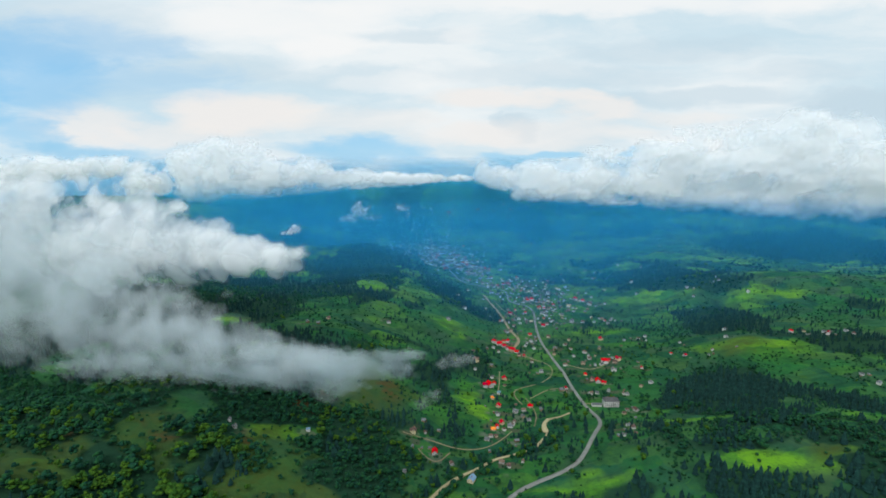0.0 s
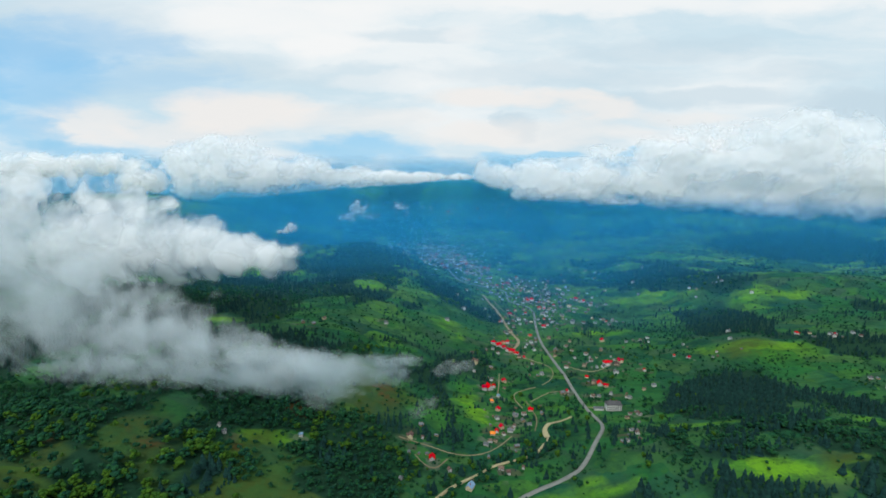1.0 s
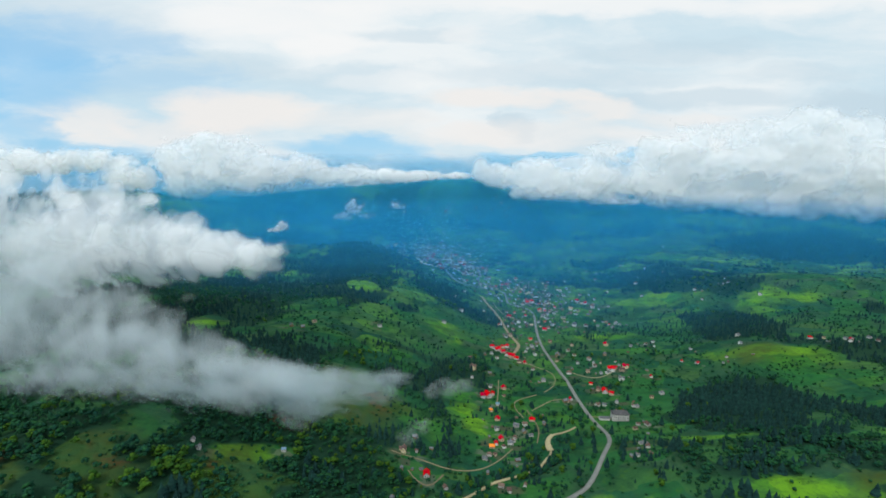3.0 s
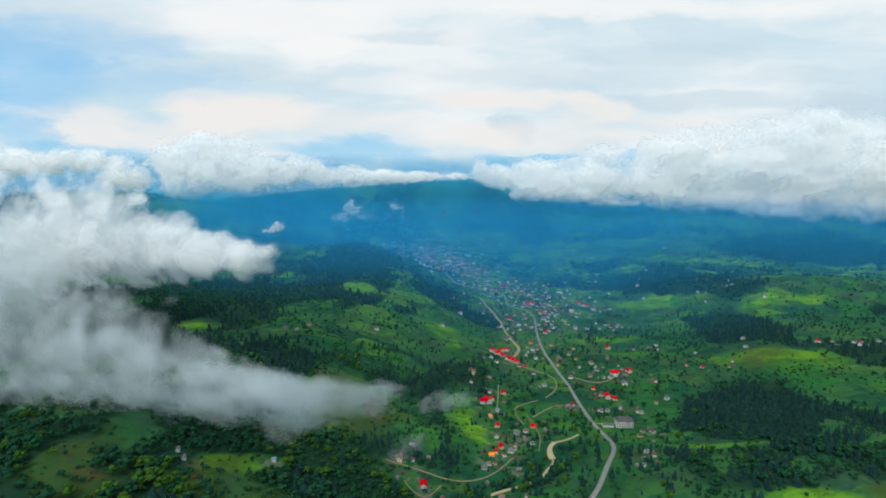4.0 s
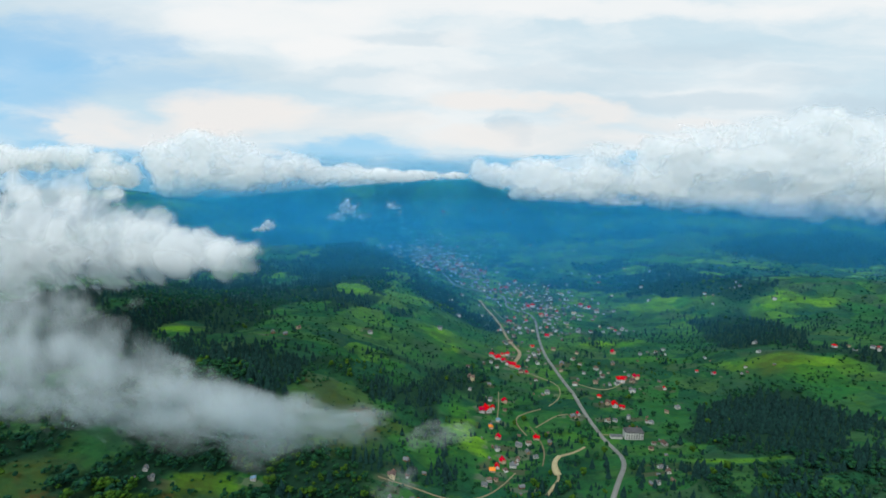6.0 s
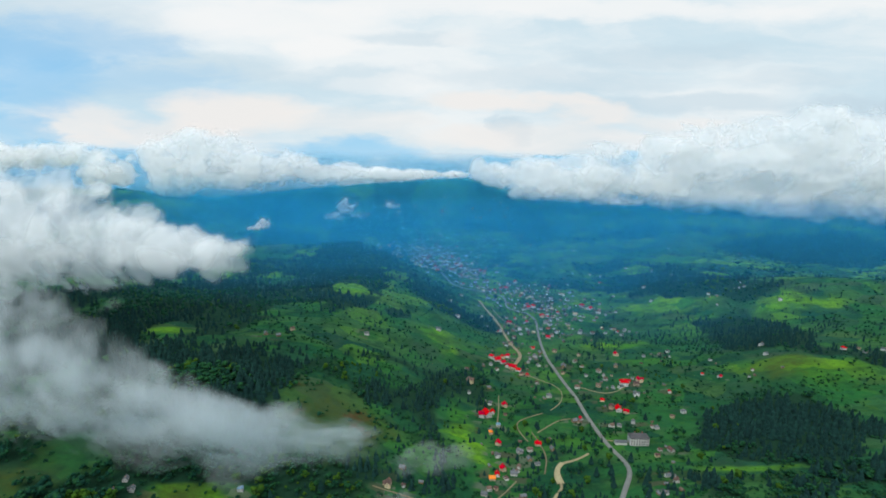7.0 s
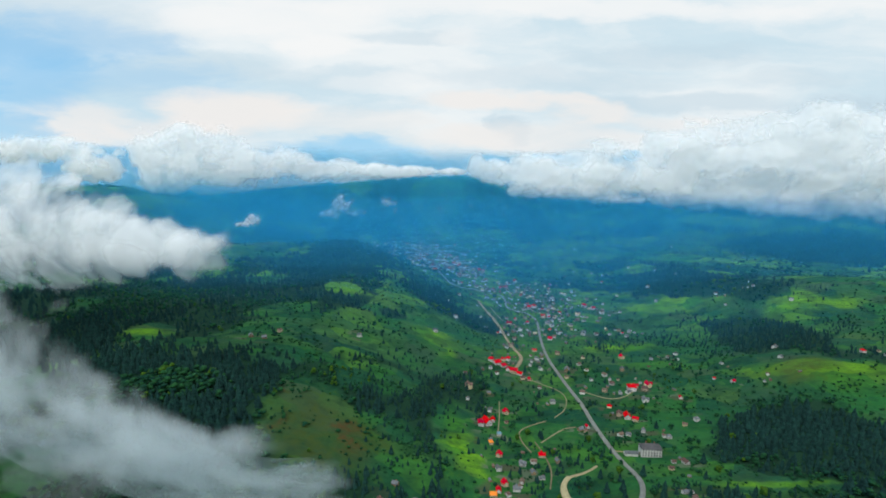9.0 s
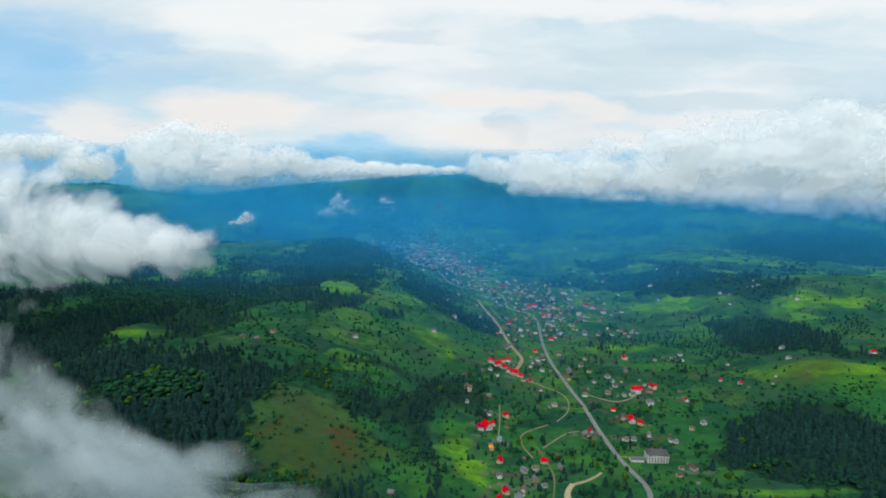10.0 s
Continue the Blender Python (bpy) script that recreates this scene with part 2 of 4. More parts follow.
M_GROUND = ground_material()
M_ASPHALT = plain("worn_asphalt", (0.22, 0.23, 0.22), (0.29, 0.30, 0.28), 0.6, 0.85)
M_GRAVEL = plain("pale_gravel", (0.24, 0.195, 0.115), (0.36, 0.295, 0.19), 0.5, 0.95)
M_TRACK = plain("dirt_track", (0.15, 0.135, 0.08), (0.24, 0.20, 0.125), 0.4, 0.95)
# needle, broad-leaf and shrub greens lean teal: blue haze painted into their colour
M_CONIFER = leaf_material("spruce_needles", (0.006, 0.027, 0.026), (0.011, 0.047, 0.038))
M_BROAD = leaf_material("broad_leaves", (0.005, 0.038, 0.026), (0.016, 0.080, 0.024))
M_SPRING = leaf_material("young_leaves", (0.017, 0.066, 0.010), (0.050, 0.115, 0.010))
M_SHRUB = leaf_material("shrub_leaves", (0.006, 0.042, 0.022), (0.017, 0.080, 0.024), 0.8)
M_BARK = plain("bark", (0.05, 0.04, 0.03), (0.09, 0.07, 0.05), 2.0, 0.95)
M_RED = plain("red_roof_sheet", (0.42, 0.001, 0.016), (0.55, 0.002, 0.026), 0.8, 0.85, spread=0.2, spec=0.03, warp=0.006)
M_GREY = plain("grey_fibre_roof", (0.08, 0.09, 0.10), (0.16, 0.18, 0.19), 0.8, 0.85)
M_SLATE = plain("dark_roof_sheet", (0.055, 0.055, 0.06), (0.10, 0.10, 0.105), 0.8, 0.8)
M_BROWN = plain("weathered_brown_roof", (0.10, 0.066, 0.056), (0.18, 0.12, 0.10), 0.8, 0.85)
M_BLUE = plain("blue_roof_sheet", (0.11, 0.22, 0.32), (0.19, 0.32, 0.42), 0.8, 0.5)
M_ORANGE = plain("orange_tiles", (0.60, 0.09, 0.02), (0.72, 0.16, 0.03), 0.8, 0.7)
M_PLASTER = plain("white_plaster", (0.42, 0.42, 0.41), (0.62, 0.62, 0.60), 0.5, 0.9)
M_CREAM = plain("cream_plaster", (0.42, 0.34, 0.22), (0.56, 0.46, 0.31), 0.5, 0.9)
M_WOOD = plain("weathered_timber", (0.16, 0.10, 0.06), (0.28, 0.20, 0.13), 1.2, 0.9)
M_GLASS = plain("dark_window_glass", (0.03, 0.04, 0.05), (0.05, 0.06, 0.07), 1.0, 0.08, spec=0.5)
M_BRICK = plain("chimney_brick", (0.26, 0.11, 0.07), (0.36, 0.17, 0.11), 2.0, 0.9)
M_CLOUD_NEAR = vapour("near_mist", (0.67, 0.75, 0.79), 0.27, 0.014, 0.50, 1.25, 6.0, ragged=0.72, through_share=0.45, stretch=(0.8, 0.8, 1.3))
M_CLOUD_TONGUE = vapour("drifting_mist", (0.63, 0.72, 0.76), 0.135, 0.024, 0.54, 1.25, 6.0, ragged=0.70, through_share=0.45, stretch=(0.8, 0.8, 1.3))
M_CLOUD_SIDE = vapour("hill_cloud", (0.89, 0.92, 0.945), 0.58, 0.011, 0.46, 1.15, 4.5, ragged=0.80, through_share=0.45)
M_CLOUD_THIN = vapour("thin_mist", (0.72, 0.77, 0.80), 0.09, 0.05, 0.50, 1.10, 5.0, ragged=0.55, through_share=0.45)
M_CLOUD_FAR = vapour("far_cloud", (0.95, 0.965, 0.975), 0.68, 0.0045, 0.42, 1.12, 3.2, ragged=0.85, through_share=0.45)
M_CLOUD_SHRED = vapour("cloud_shred", (0.90, 0.92, 0.94), 0.36, 0.016, 0.58, 1.20, 6.0, ragged=0.62, through_share=0.45)
# haze tints: the blue scattered light of distant air, painted on sheets
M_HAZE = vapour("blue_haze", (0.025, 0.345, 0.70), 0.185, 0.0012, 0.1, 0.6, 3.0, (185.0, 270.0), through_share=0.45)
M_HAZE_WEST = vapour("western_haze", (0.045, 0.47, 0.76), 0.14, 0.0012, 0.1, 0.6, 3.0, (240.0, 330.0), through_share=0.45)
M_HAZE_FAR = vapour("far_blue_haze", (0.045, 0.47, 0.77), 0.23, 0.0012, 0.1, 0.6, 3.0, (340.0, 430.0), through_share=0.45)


# ---------------------------------------------------------------- terrain
def smooth(v, a, b):
    v = np.clip((v - a) / (b - a), 0, 1)
    return v * v * (3 - 2 * v)


def lattice(i, j, seed):
    n = (i.astype(np.int64) * 374761393 + j.astype(np.int64) * 668265263 + seed * 982451653) & 0x7FFFFFFF
    n = ((n ^ (n >> 13)) * 1274126177) & 0x7FFFFFFF
    return ((n ^ (n >> 16)) & 0xFFFF) / 65535.0


def value_noise(x, y, size, seed=1):
    u, v = np.asarray(x, float) / size, np.asarray(y, float) / size
    i, j = np.floor(u), np.floor(v)
    fu, fv = u - i, v - j
    fu, fv = fu * fu * fu * (fu * (fu * 6 - 15) + 10), fv * fv * fv * (fv * (fv * 6 - 15) + 10)
    a, b = lattice(i, j, seed), lattice(i + 1, j, seed)
    c, d = lattice(i, j + 1, seed), lattice(i + 1, j + 1, seed)
    return (a * (1 - fu) + b * fu) * (1 - fv) + (c * (1 - fu) + d * fu) * fv


def fbm(x, y, size, octaves=4, seed=1):
    total, weight = 0.0, 0.0
    for k in range(octaves):
        total = total + value_noise(x + 31.7 * k, y - 17.3 * k, size / 2 ** k, seed + k) * 0.5 ** k
        weight += 0.5 ** k
    return total / weight


def axis_x(y):
    """The valley's middle line."""
    return np.interp(y, [-600, 300, 480, 620, 760, 900, 1250, 1700, 2200, 3000, 4000, 5200],
                     [-60, 10, 60, 140, 175, 195, 235, 120, 10, 120, 420, 500])


# hills: middle x, y, half-widths along and across, turn in degrees, height
HILLS = [
    (-330, 400, 210, 120, 30, 40),      # wooded shoulder on the west side
    (-400, 1450, 230, 80, 0, 22),    # dark wooded ridge before the town
    (-170, 1500, 90, 90, 0, 10),
    (-90, 1150, 150, 190, 0, 10),
    (230, 540, 60, 60, 0, 14),
    (360, 480, 150, 80, 10, 38),        # meadow knoll on the east side
    (540, 830, 150, 100, 0, 22),
    (840, 1180, 260, 90, -15, 62),      # east ridge with scattered farms
    (1750, 2450, 800, 300, -8, 72),     # long dark eastern ridge
    (1150, 2450, 420, 200, 5, 20),
    (-1350, 2150, 480, 260, -20, 98),  # peak in the clouds
    (-2300, 2300, 700, 400, 0, 62),
    (2600, 3900, 900, 420, 0, 60),
]


def crest(x):
    """The skyline of the mountain that closes the valley."""
    z = np.interp(x, [-3200, -2200, -1475, -967, -267, 60, 200, 300, 420, 560, 1000, 1600, 2600], [60, 70, 116, 192, 268, 292, 294, 268, 222, 186, 160, 146, 130])
    return z + 8 * (fbm(x, x * 0 + 3, 420, 2, 25) - 0.5)


def height(x, y):
    x, y = np.asarray(x, float), np.asarray(y, float)
    d = x - axis_x(y)
    west = 78 * smooth(-d, 40, 430) + 45 * smooth(-d, 450, 1500)
    west = west * (1 - 0.80 * smooth(y, 1500, 1800) * smooth(x, -1050, -700))
    east = 40 * smooth(d, 70, 520) + 40 * smooth(d, 500, 1500)
    far = 1 - 0.65 * smooth(y, 2200, 3500)
    z = 6 + (west + east) * far + 20 * smooth(y, 2100, 2700)
    for cx, cy, along, across, turn, tall in HILLS:
        c, s = math.cos(math.radians(turn)), math.sin(math.radians(turn))
        u, v = (x - cx) * c + (y - cy) * s, -(x - cx) * s + (y - cy) * c
        z = z + tall * np.exp(-0.5 * ((u / along) ** 2 + (v / across) ** 2))
    rough = smooth(np.abs(d), 40, 350)
    z = z + rough * (46 * (fbm(x, y, 420, 3, 5) - 0.5) + 16 * (fbm(x, y, 90, 3, 9) - 0.5))
    z = z + smooth(y, 1900, 3200) * 90 * (np.abs(fbm(x, y, 700, 5, 21) - 0.5) * -2 + 0.25)
    lift = np.exp(-0.5 * (np.minimum(y - 2700, 0) / 265) ** 2) * np.exp(-0.5 * (np.maximum(y - 2700, 0) / 500) ** 2)
    return z + lift * (crest(x) - z) * (1 + 0.8 * (1 - lift) * (fbm(x, y, 300, 4, 27) - 0.5))


# ---------------------------------------------------------------- cover of the ground
# patches of cover: middle x, y, half-widths, turn in degrees
WEST_MEADOWS = [
    (-169, 853, 104, 75, 27), (-105, 650, 39, 71, 28), (44, 680, 28, 75, 10), (14, 930, 60, 58, 35), (-164, 1072, 34, 42, 36), (-371, 806, 33, 28, 12),
    (-294, 432, 16, 30, 24), (-179, 493, 39, 13, 28), (-20, 545, 40, 16, 0),
]
EAST_MEADOWS = [
    (334, 452, 46, 15, -8), (160, 470, 66, 11, 2), (316, 584, 50, 18, -20), (396, 457, 24, 6, -11), (521, 543, 36, 20, 17), (509, 1175, 143, 44, -23), (751, 1075, 90, 47, -18),
    (713, 886, 68, 50, -4), (900, 1190, 170, 50, -17), (480, 1850, 200, 90, -20), (790, 1657, 140, 60, -13), (555, 812, 80, 31, -24), (304, 722, 34, 40, -8), (190, 600, 30, 60, -10), (600, 740, 70, 22, 0),
]
MEADOWS = WEST_MEADOWS + EAST_MEADOWS
# the brightest grass
BRIGHT = [(334, 452, 46, 15, -8), (160, 470, 66, 9, 2), (325, 580, 50, 10, -20), (396, 457, 24, 6, -11), (521, 543, 36, 14, 17), (790, 1657, 140, 40, -13), (555, 812, 80, 26, -24), (-164, 1072, 34, 30, 36), (-371, 806, 33, 16, 12), (-179, 493, 39, 10, 28), (14, 930, 30, 50, 20), (900, 1210, 150, 16, -17), (512, 2010, 140, 24, -10), (470, 1665, 90, 20, 0), (533, 1189, 110, 30, -10), (758, 1094, 90, 24, -10), (400, 1870, 120, 20, 5), (330, 1180, 50, 20, 0), (350, 1010, 60, 16, 0), (44, 680, 20, 60, 10)]
WEST_WOODS = [
    (-250, 655, 100, 98, 9), (-465, 758, 80, 126, 5), (-560, 930, 160, 130, 0), (-400, 1010, 110, 60, 10), (-40, 715, 22, 36, 20), (-29, 612, 16, 20, 22), (-260, 1330, 210, 110, 11), (40, 1165, 70, 150, 40),
    (-64, 1000, 44, 43, 34), (-290, 560, 46, 50, 16), (-350, 360, 60, 50, 18), (-445, 500, 98, 110, -13), (-218, 415, 38, 26, 27), (-89, 478, 50, 33, 23), (-60, 565, 32, 18, 26), (-180, 555, 60, 26, 20),
]
EAST_WOODS = [
    (420, 681, 92, 58, -20), (534, 600, 60, 46, 6), (315, 520, 44, 26, -14), (305, 412, 70, 18, -9), (420, 412, 70, 30, -10), (204, 447, 50, 13, -16), (450, 500, 60, 26, 0), (400, 545, 90, 18, 0),
    (613, 943, 74, 70, -30), (880, 1010, 69, 50, -12), (612, 1334, 130, 110, -30), (600, 1470, 120, 50, -10), (640, 1680, 130, 46, 0), (900, 1500, 140, 50, -15), (380, 1560, 70, 30, 0), (300, 1780, 120, 40, 10), (1300, 1760, 300, 220, -17), (1500, 1620, 120, 220, -17), (255, 510, 30, 16, 0),
]
WOODS = WEST_WOODS + EAST_WOODS
SOIL = [(-147, 643, 7, 22, 29), (-75, 627, 12, 23, 29), (-151, 598, 13, 8, 21), (-151, 694, 7, 16, 30), (-205, 465, 8, 8, 31), (-306, 447, 12, 15, 23), (-265, 438, 19, 11, 29), (-357, 422, 9, 11, 10), (-161, 557, 21, 14, 28), (-76, 650, 16, 24, 36), (252, 590, 7, 5, 0), (262, 556, 8, 5, 0), (66, 690, 5, 9, 0)]

# dry olive pasture
OLIVE = [(-118, 628, 42, 62, 28), (-72, 625, 26, 44, 20), (-310, 448, 44, 40, 20), (-255, 438, 40, 30, 25), (-272, 392, 36, 26, 20), (-200, 470, 22, 30, 20), (-190, 400, 90, 60, 20), (-330, 380, 90, 50, 10), (-130, 440, 70, 50, 20), (-150, 560, 46, 22, 25), (530, 812, 60, 26, -15), (404, 452, 22, 10, 0), (250, 588, 30, 12, 0)]
# closed dark stands of conifers
DARK = [(-245, 655, 86, 90, 12), (-350, 720, 70, 60, 10), (-440, 780, 80, 80, 0), (-40, 715, 14, 26, 10), (-300, 1400, 210, 90, 8), (30, 1150, 70, 110, 40), (-218, 415, 40, 28, 27), (-117, 500, 46, 24, 10), (400, 700, 90, 50, -15), (320, 430, 70, 24, -9), (1300, 1800, 300, 220, -17), (1500, 1620, 140, 220, -17), (612, 1310, 110, 60, -20), (600, 1470, 110, 46, -10)]


def spots(x, y, table):
    best = np.zeros_like(np.asarray(x, float))
    for cx, cy, a, b, turn in table:
        c, s = math.cos(math.radians(turn)), math.sin(math.radians(turn))
        u, v = (x - cx) * c + (y - cy) * s, -(x - cx) * s + (y - cy) * c
        best = np.maximum(best, np.exp(-0.7 * ((u / a) ** 2 + (v / b) ** 2) ** 1.4))
    return best


def meadow_at(x, y):
    e = spots(x + 60 * (fbm(x, y, 60, 4, 41) - 0.5), y + 50 * (fbm(x, y, 50, 4, 43) - 0.5), BRIGHT)
    return np.clip(e + (0.32 + 0.5 * smooth(y, 900, 1400)) * smooth(fbm(x, y, 130, 4, 47), 0.48, 0.62) + 0.55 * smooth(y, 950, 1400) * smooth(fbm(x, y, 70, 4, 49), 0.52, 0.62), 0, 1)


def dark_at(x, y):
    """Closed stands, with ragged edges."""
    return spots(x + 120 * (fbm(x, y, 100, 5, 63) - 0.5), y + 90 * (fbm(x, y, 80, 5, 65) - 0.5), DARK)


def wood_at(x, y):
    """Share of the ground under trees."""
    d = np.abs(x - axis_x(y))
    e = spots(x + 170 * (fbm(x, y, 120, 5, 51) - 0.5), y + 120 * (fbm(x, y, 90, 5, 53) - 0.5), WOODS)
    wild = smooth(fbm(x, y, 210, 5, 57) + 0.05 * smooth(y, 1500, 2600) + 0.03 * smooth(-x, 0, 500), 0.53, 0.62) * smooth(d, 30, 160)
    e = e * (0.35 + 0.65 * np.maximum(smooth(fbm(x, y, 46, 4, 55), 0.40, 0.52), dark_at(x, y)))
    open_ = np.maximum(spots(x, y, MEADOWS), 0.8 * spots(x, y, OLIVE[:2] + [(-38, 640, 40, 62, 15), (-20, 880, 60, 60, 20), (-62, 770, 60, 36, 20)]))
    mixed = 0.75 * smooth(fbm(x, y, 60, 4, 59), 0.40, 0.54) * smooth(x, 210, 300) * smooth(-y, -640, -560)
    return np.clip(np.maximum(np.maximum(e, wild * 0.9), mixed) - 1.2 * open_, 0, 1)


# houses by neighbourhood: x, y, kind, size
LOWER = [(76, 732, 'r', 15), (104, 763, 'r', 10), (82, 667, 'r', 9), (82, 617, 'r', 9), (68, 599, 'o', 8.5), (63, 581, 'p', 7), (88, 709, 'b', 7), (76, 689, 'o', 7), (78, 641, 'g', 8), (106, 652, 'g', 9), (114, 637, 'g', 8), (130, 668, 'r', 9), (145, 658, 'g', 8), (121, 627, 'w', 7), (92, 608, 'g', 9), (95, 570, 'g', 10), (-10, 531, 'r', 11), (-16, 538, 'g', 6), (-26, 535, 'g', 6), (32, 487, 'b', 12), (70, 522, 'p', 8), (77, 513, 'p', 7), (-37, 563, 'p', 10), (-23, 567, 'w', 5)]
CLUSTER = [(103, 927, 'r', 11), (121, 911, 'r', 11), (127, 899, 'r', 11), (143, 885, 'r', 10), (124, 936, 'r', 9), (68, 727, 'r', 11), (84, 740, 'r', 9), (303, 836, 'r', 9), (312, 826, 'p', 10), (286, 820, 'w', 9), (250, 760, 'p', 10), (266, 746, 'r', 9), (74, 606, 'r', 8)]
MIDDLE = [(112, 919, 'r', 14), (135, 892, 'r', 14), (133, 940, 'r', 10), (145, 870, 'p', 8), (155, 866, 'r', 8), (149, 1004, 'p', 11), (186, 984, 'r', 8), (182, 946, 'w', 9), (180, 905, 'w', 9), (252, 1078, 'w', 10), (228, 1045, 'r', 11), (238, 1057, 'w', 9), (240, 1096, 'r', 8), (246, 1180, 'r', 13), (244, 1138, 'w', 12), (164, 1129, 'r', 11), (204, 1142, 'r', 8), (195, 1077, 'g', 11), (179, 1093, 'g', 11), (300, 1076, 'w', 13), (263, 1067, 'g', 10)]
UPPER = [(302, 1191, 'g', 11), (354, 1247, 'r', 13), (368, 1230, 'r', 12), (379, 1202, 'p', 12), (416, 1194, 'w', 10), (226, 1242, 'r', 13), (213, 1232, 'p', 10), (239, 1252, 'r', 13), (262, 1299, 'w', 9), (334, 1304, 'w', 12), (297, 1319, 'w', 11), (152, 1310, 'w', 9), (240, 1520, 'r', 13), (216, 1480, 'p', 10), (184, 1433, 'r', 10), (251, 1422, 'w', 8), (123, 1431, 'p', 13), (147, 1413, 'p', 10), (151, 1608, 'w', 9), (360, 1376, 'b', 10)]
EAST = [(172, 794, 'w', 9), (220, 899, 'g', 13), (221, 821, 'w', 9), (231, 838, 'g', 9), (327, 950, 'r', 11), (294, 828, 'r', 15), (321, 836, 'r', 12), (298, 793, 'g', 11), (245, 780, 'r', 7), (258, 753, 'r', 13), (234, 712, 'w', 8), (265, 720, 'w', 8), (190, 725, 'g', 9), (200, 731, 'r', 7), (340, 739, 'w', 8), (348, 795, 'r', 7), (436, 822, 'r', 10), (230, 560, 'g', 7), (242, 580, 'w', 7), (242, 562, 'w', 7), (281, 651, 'p', 9), (269, 653, 'w', 6), (400, 940, 'w', 8), (412, 930, 'w', 8)]
RIDGE = [(369, 934, 'w', 7), (460, 890, 'w', 8), (485, 823, 'w', 7), (644, 851, 'r', 11), (688, 823, 'w', 11), (697, 830, 'r', 9), (729, 832, 'w', 10), (694, 1179, 'w', 9), (615, 1179, 'w', 9), (627, 1167, 'g', 12), (637, 689, 'w', 9), (632, 654, 'w', 10), (419, 839, 'r', 7), (405, 1088, 'w', 8), (288, 703, 'w', 7)]
WEST = [(-233, 486, 'w', 6), (-235, 474, 'g', 5), (-224, 479, 'g', 6), (-155, 510, 'b', 6), (-206, 832, 'p', 8), (-235, 802, 'g', 9), (-215, 796, 'g', 8), (-105, 891, 'g', 9), (58, 818, 'p', 13), (87, 812, 'g', 7), (55, 783, 'g', 6)]


def yard_at(x, y):
    """Kitchen gardens and trodden yards round the houses."""
    best = np.zeros_like(x)
    for a, b, _, size in LOWER + CLUSTER + MIDDLE + UPPER + EAST + WEST:
        best = np.maximum(best, np.exp(-((x - a) ** 2 + (y - b) ** 2) / (10 + size) ** 2))
    return smooth(best, 0.25, 0.6)


def mesh_object(name, verts, faces, mat, parent=None, smoothing=False):
    me = bpy.data.meshes.new(name)
    me.from_pydata(verts, [], faces)
    if mat:
        me.materials.append(mat)
    if smoothing:
        me.shade_smooth()
    ob = new(name, me)
    ob.parent = parent
    return ob


def grid_faces(rows, cols):
    i = np.arange((rows - 1) * (cols - 1))
    a = i // (cols - 1) * cols + i % (cols - 1)
    return np.stack([a, a + 1, a + cols + 1, a + cols], 1)


def raw_mesh(name, verts, faces, mat, smoothing=False, **fields):
    """A mesh from arrays; faces all have one number of corners."""
    me = bpy.data.meshes.new(name)
    k = faces.shape[1]
    me.vertices.add(len(verts))
    me.loops.add(faces.size)
    me.polygons.add(len(faces))
    me.vertices.foreach_set("co", np.asarray(verts, np.float32).ravel())
    me.loops.foreach_set("vertex_index", faces.astype(np.int32).ravel())
    me.polygons.foreach_set("loop_start", np.arange(0, faces.size, k, dtype=np.int32))
    me.update(calc_edges=True)
    me.validate()
    for key, values in fields.items():
        layer = me.attributes.new(key, "FLOAT", "POINT")
        layer.data.foreach_set("value", np.asarray(values, np.float32))
    me.materials.append(mat)
    if smoothing:
        me.shade_smooth()
    return me


def build_ground():
    u = np.linspace(-1, 1, 460)
    gx = 3600 * (0.24 * u + 0.76 * u ** 3) + 60
    gy = np.concatenate([np.linspace(-1500, 250, 36), np.linspace(256, 1400, 200), 1406 + 3480 * (np.linspace(0, 1, 150) * 0.45 + np.linspace(0, 1, 150) ** 2 * 0.55)])
    x, y = np.meshgrid(gx, gy)
    x, y = x.ravel(), y.ravel()
    z = height(x, y)
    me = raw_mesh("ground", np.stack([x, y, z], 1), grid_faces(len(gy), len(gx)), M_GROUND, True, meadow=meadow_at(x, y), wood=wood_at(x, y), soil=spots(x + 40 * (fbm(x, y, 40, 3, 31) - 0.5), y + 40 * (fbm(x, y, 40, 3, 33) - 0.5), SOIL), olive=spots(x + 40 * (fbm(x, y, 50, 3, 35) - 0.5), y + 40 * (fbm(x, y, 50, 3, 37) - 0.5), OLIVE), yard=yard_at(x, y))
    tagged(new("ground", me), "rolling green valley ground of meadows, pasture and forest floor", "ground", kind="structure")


build_ground()


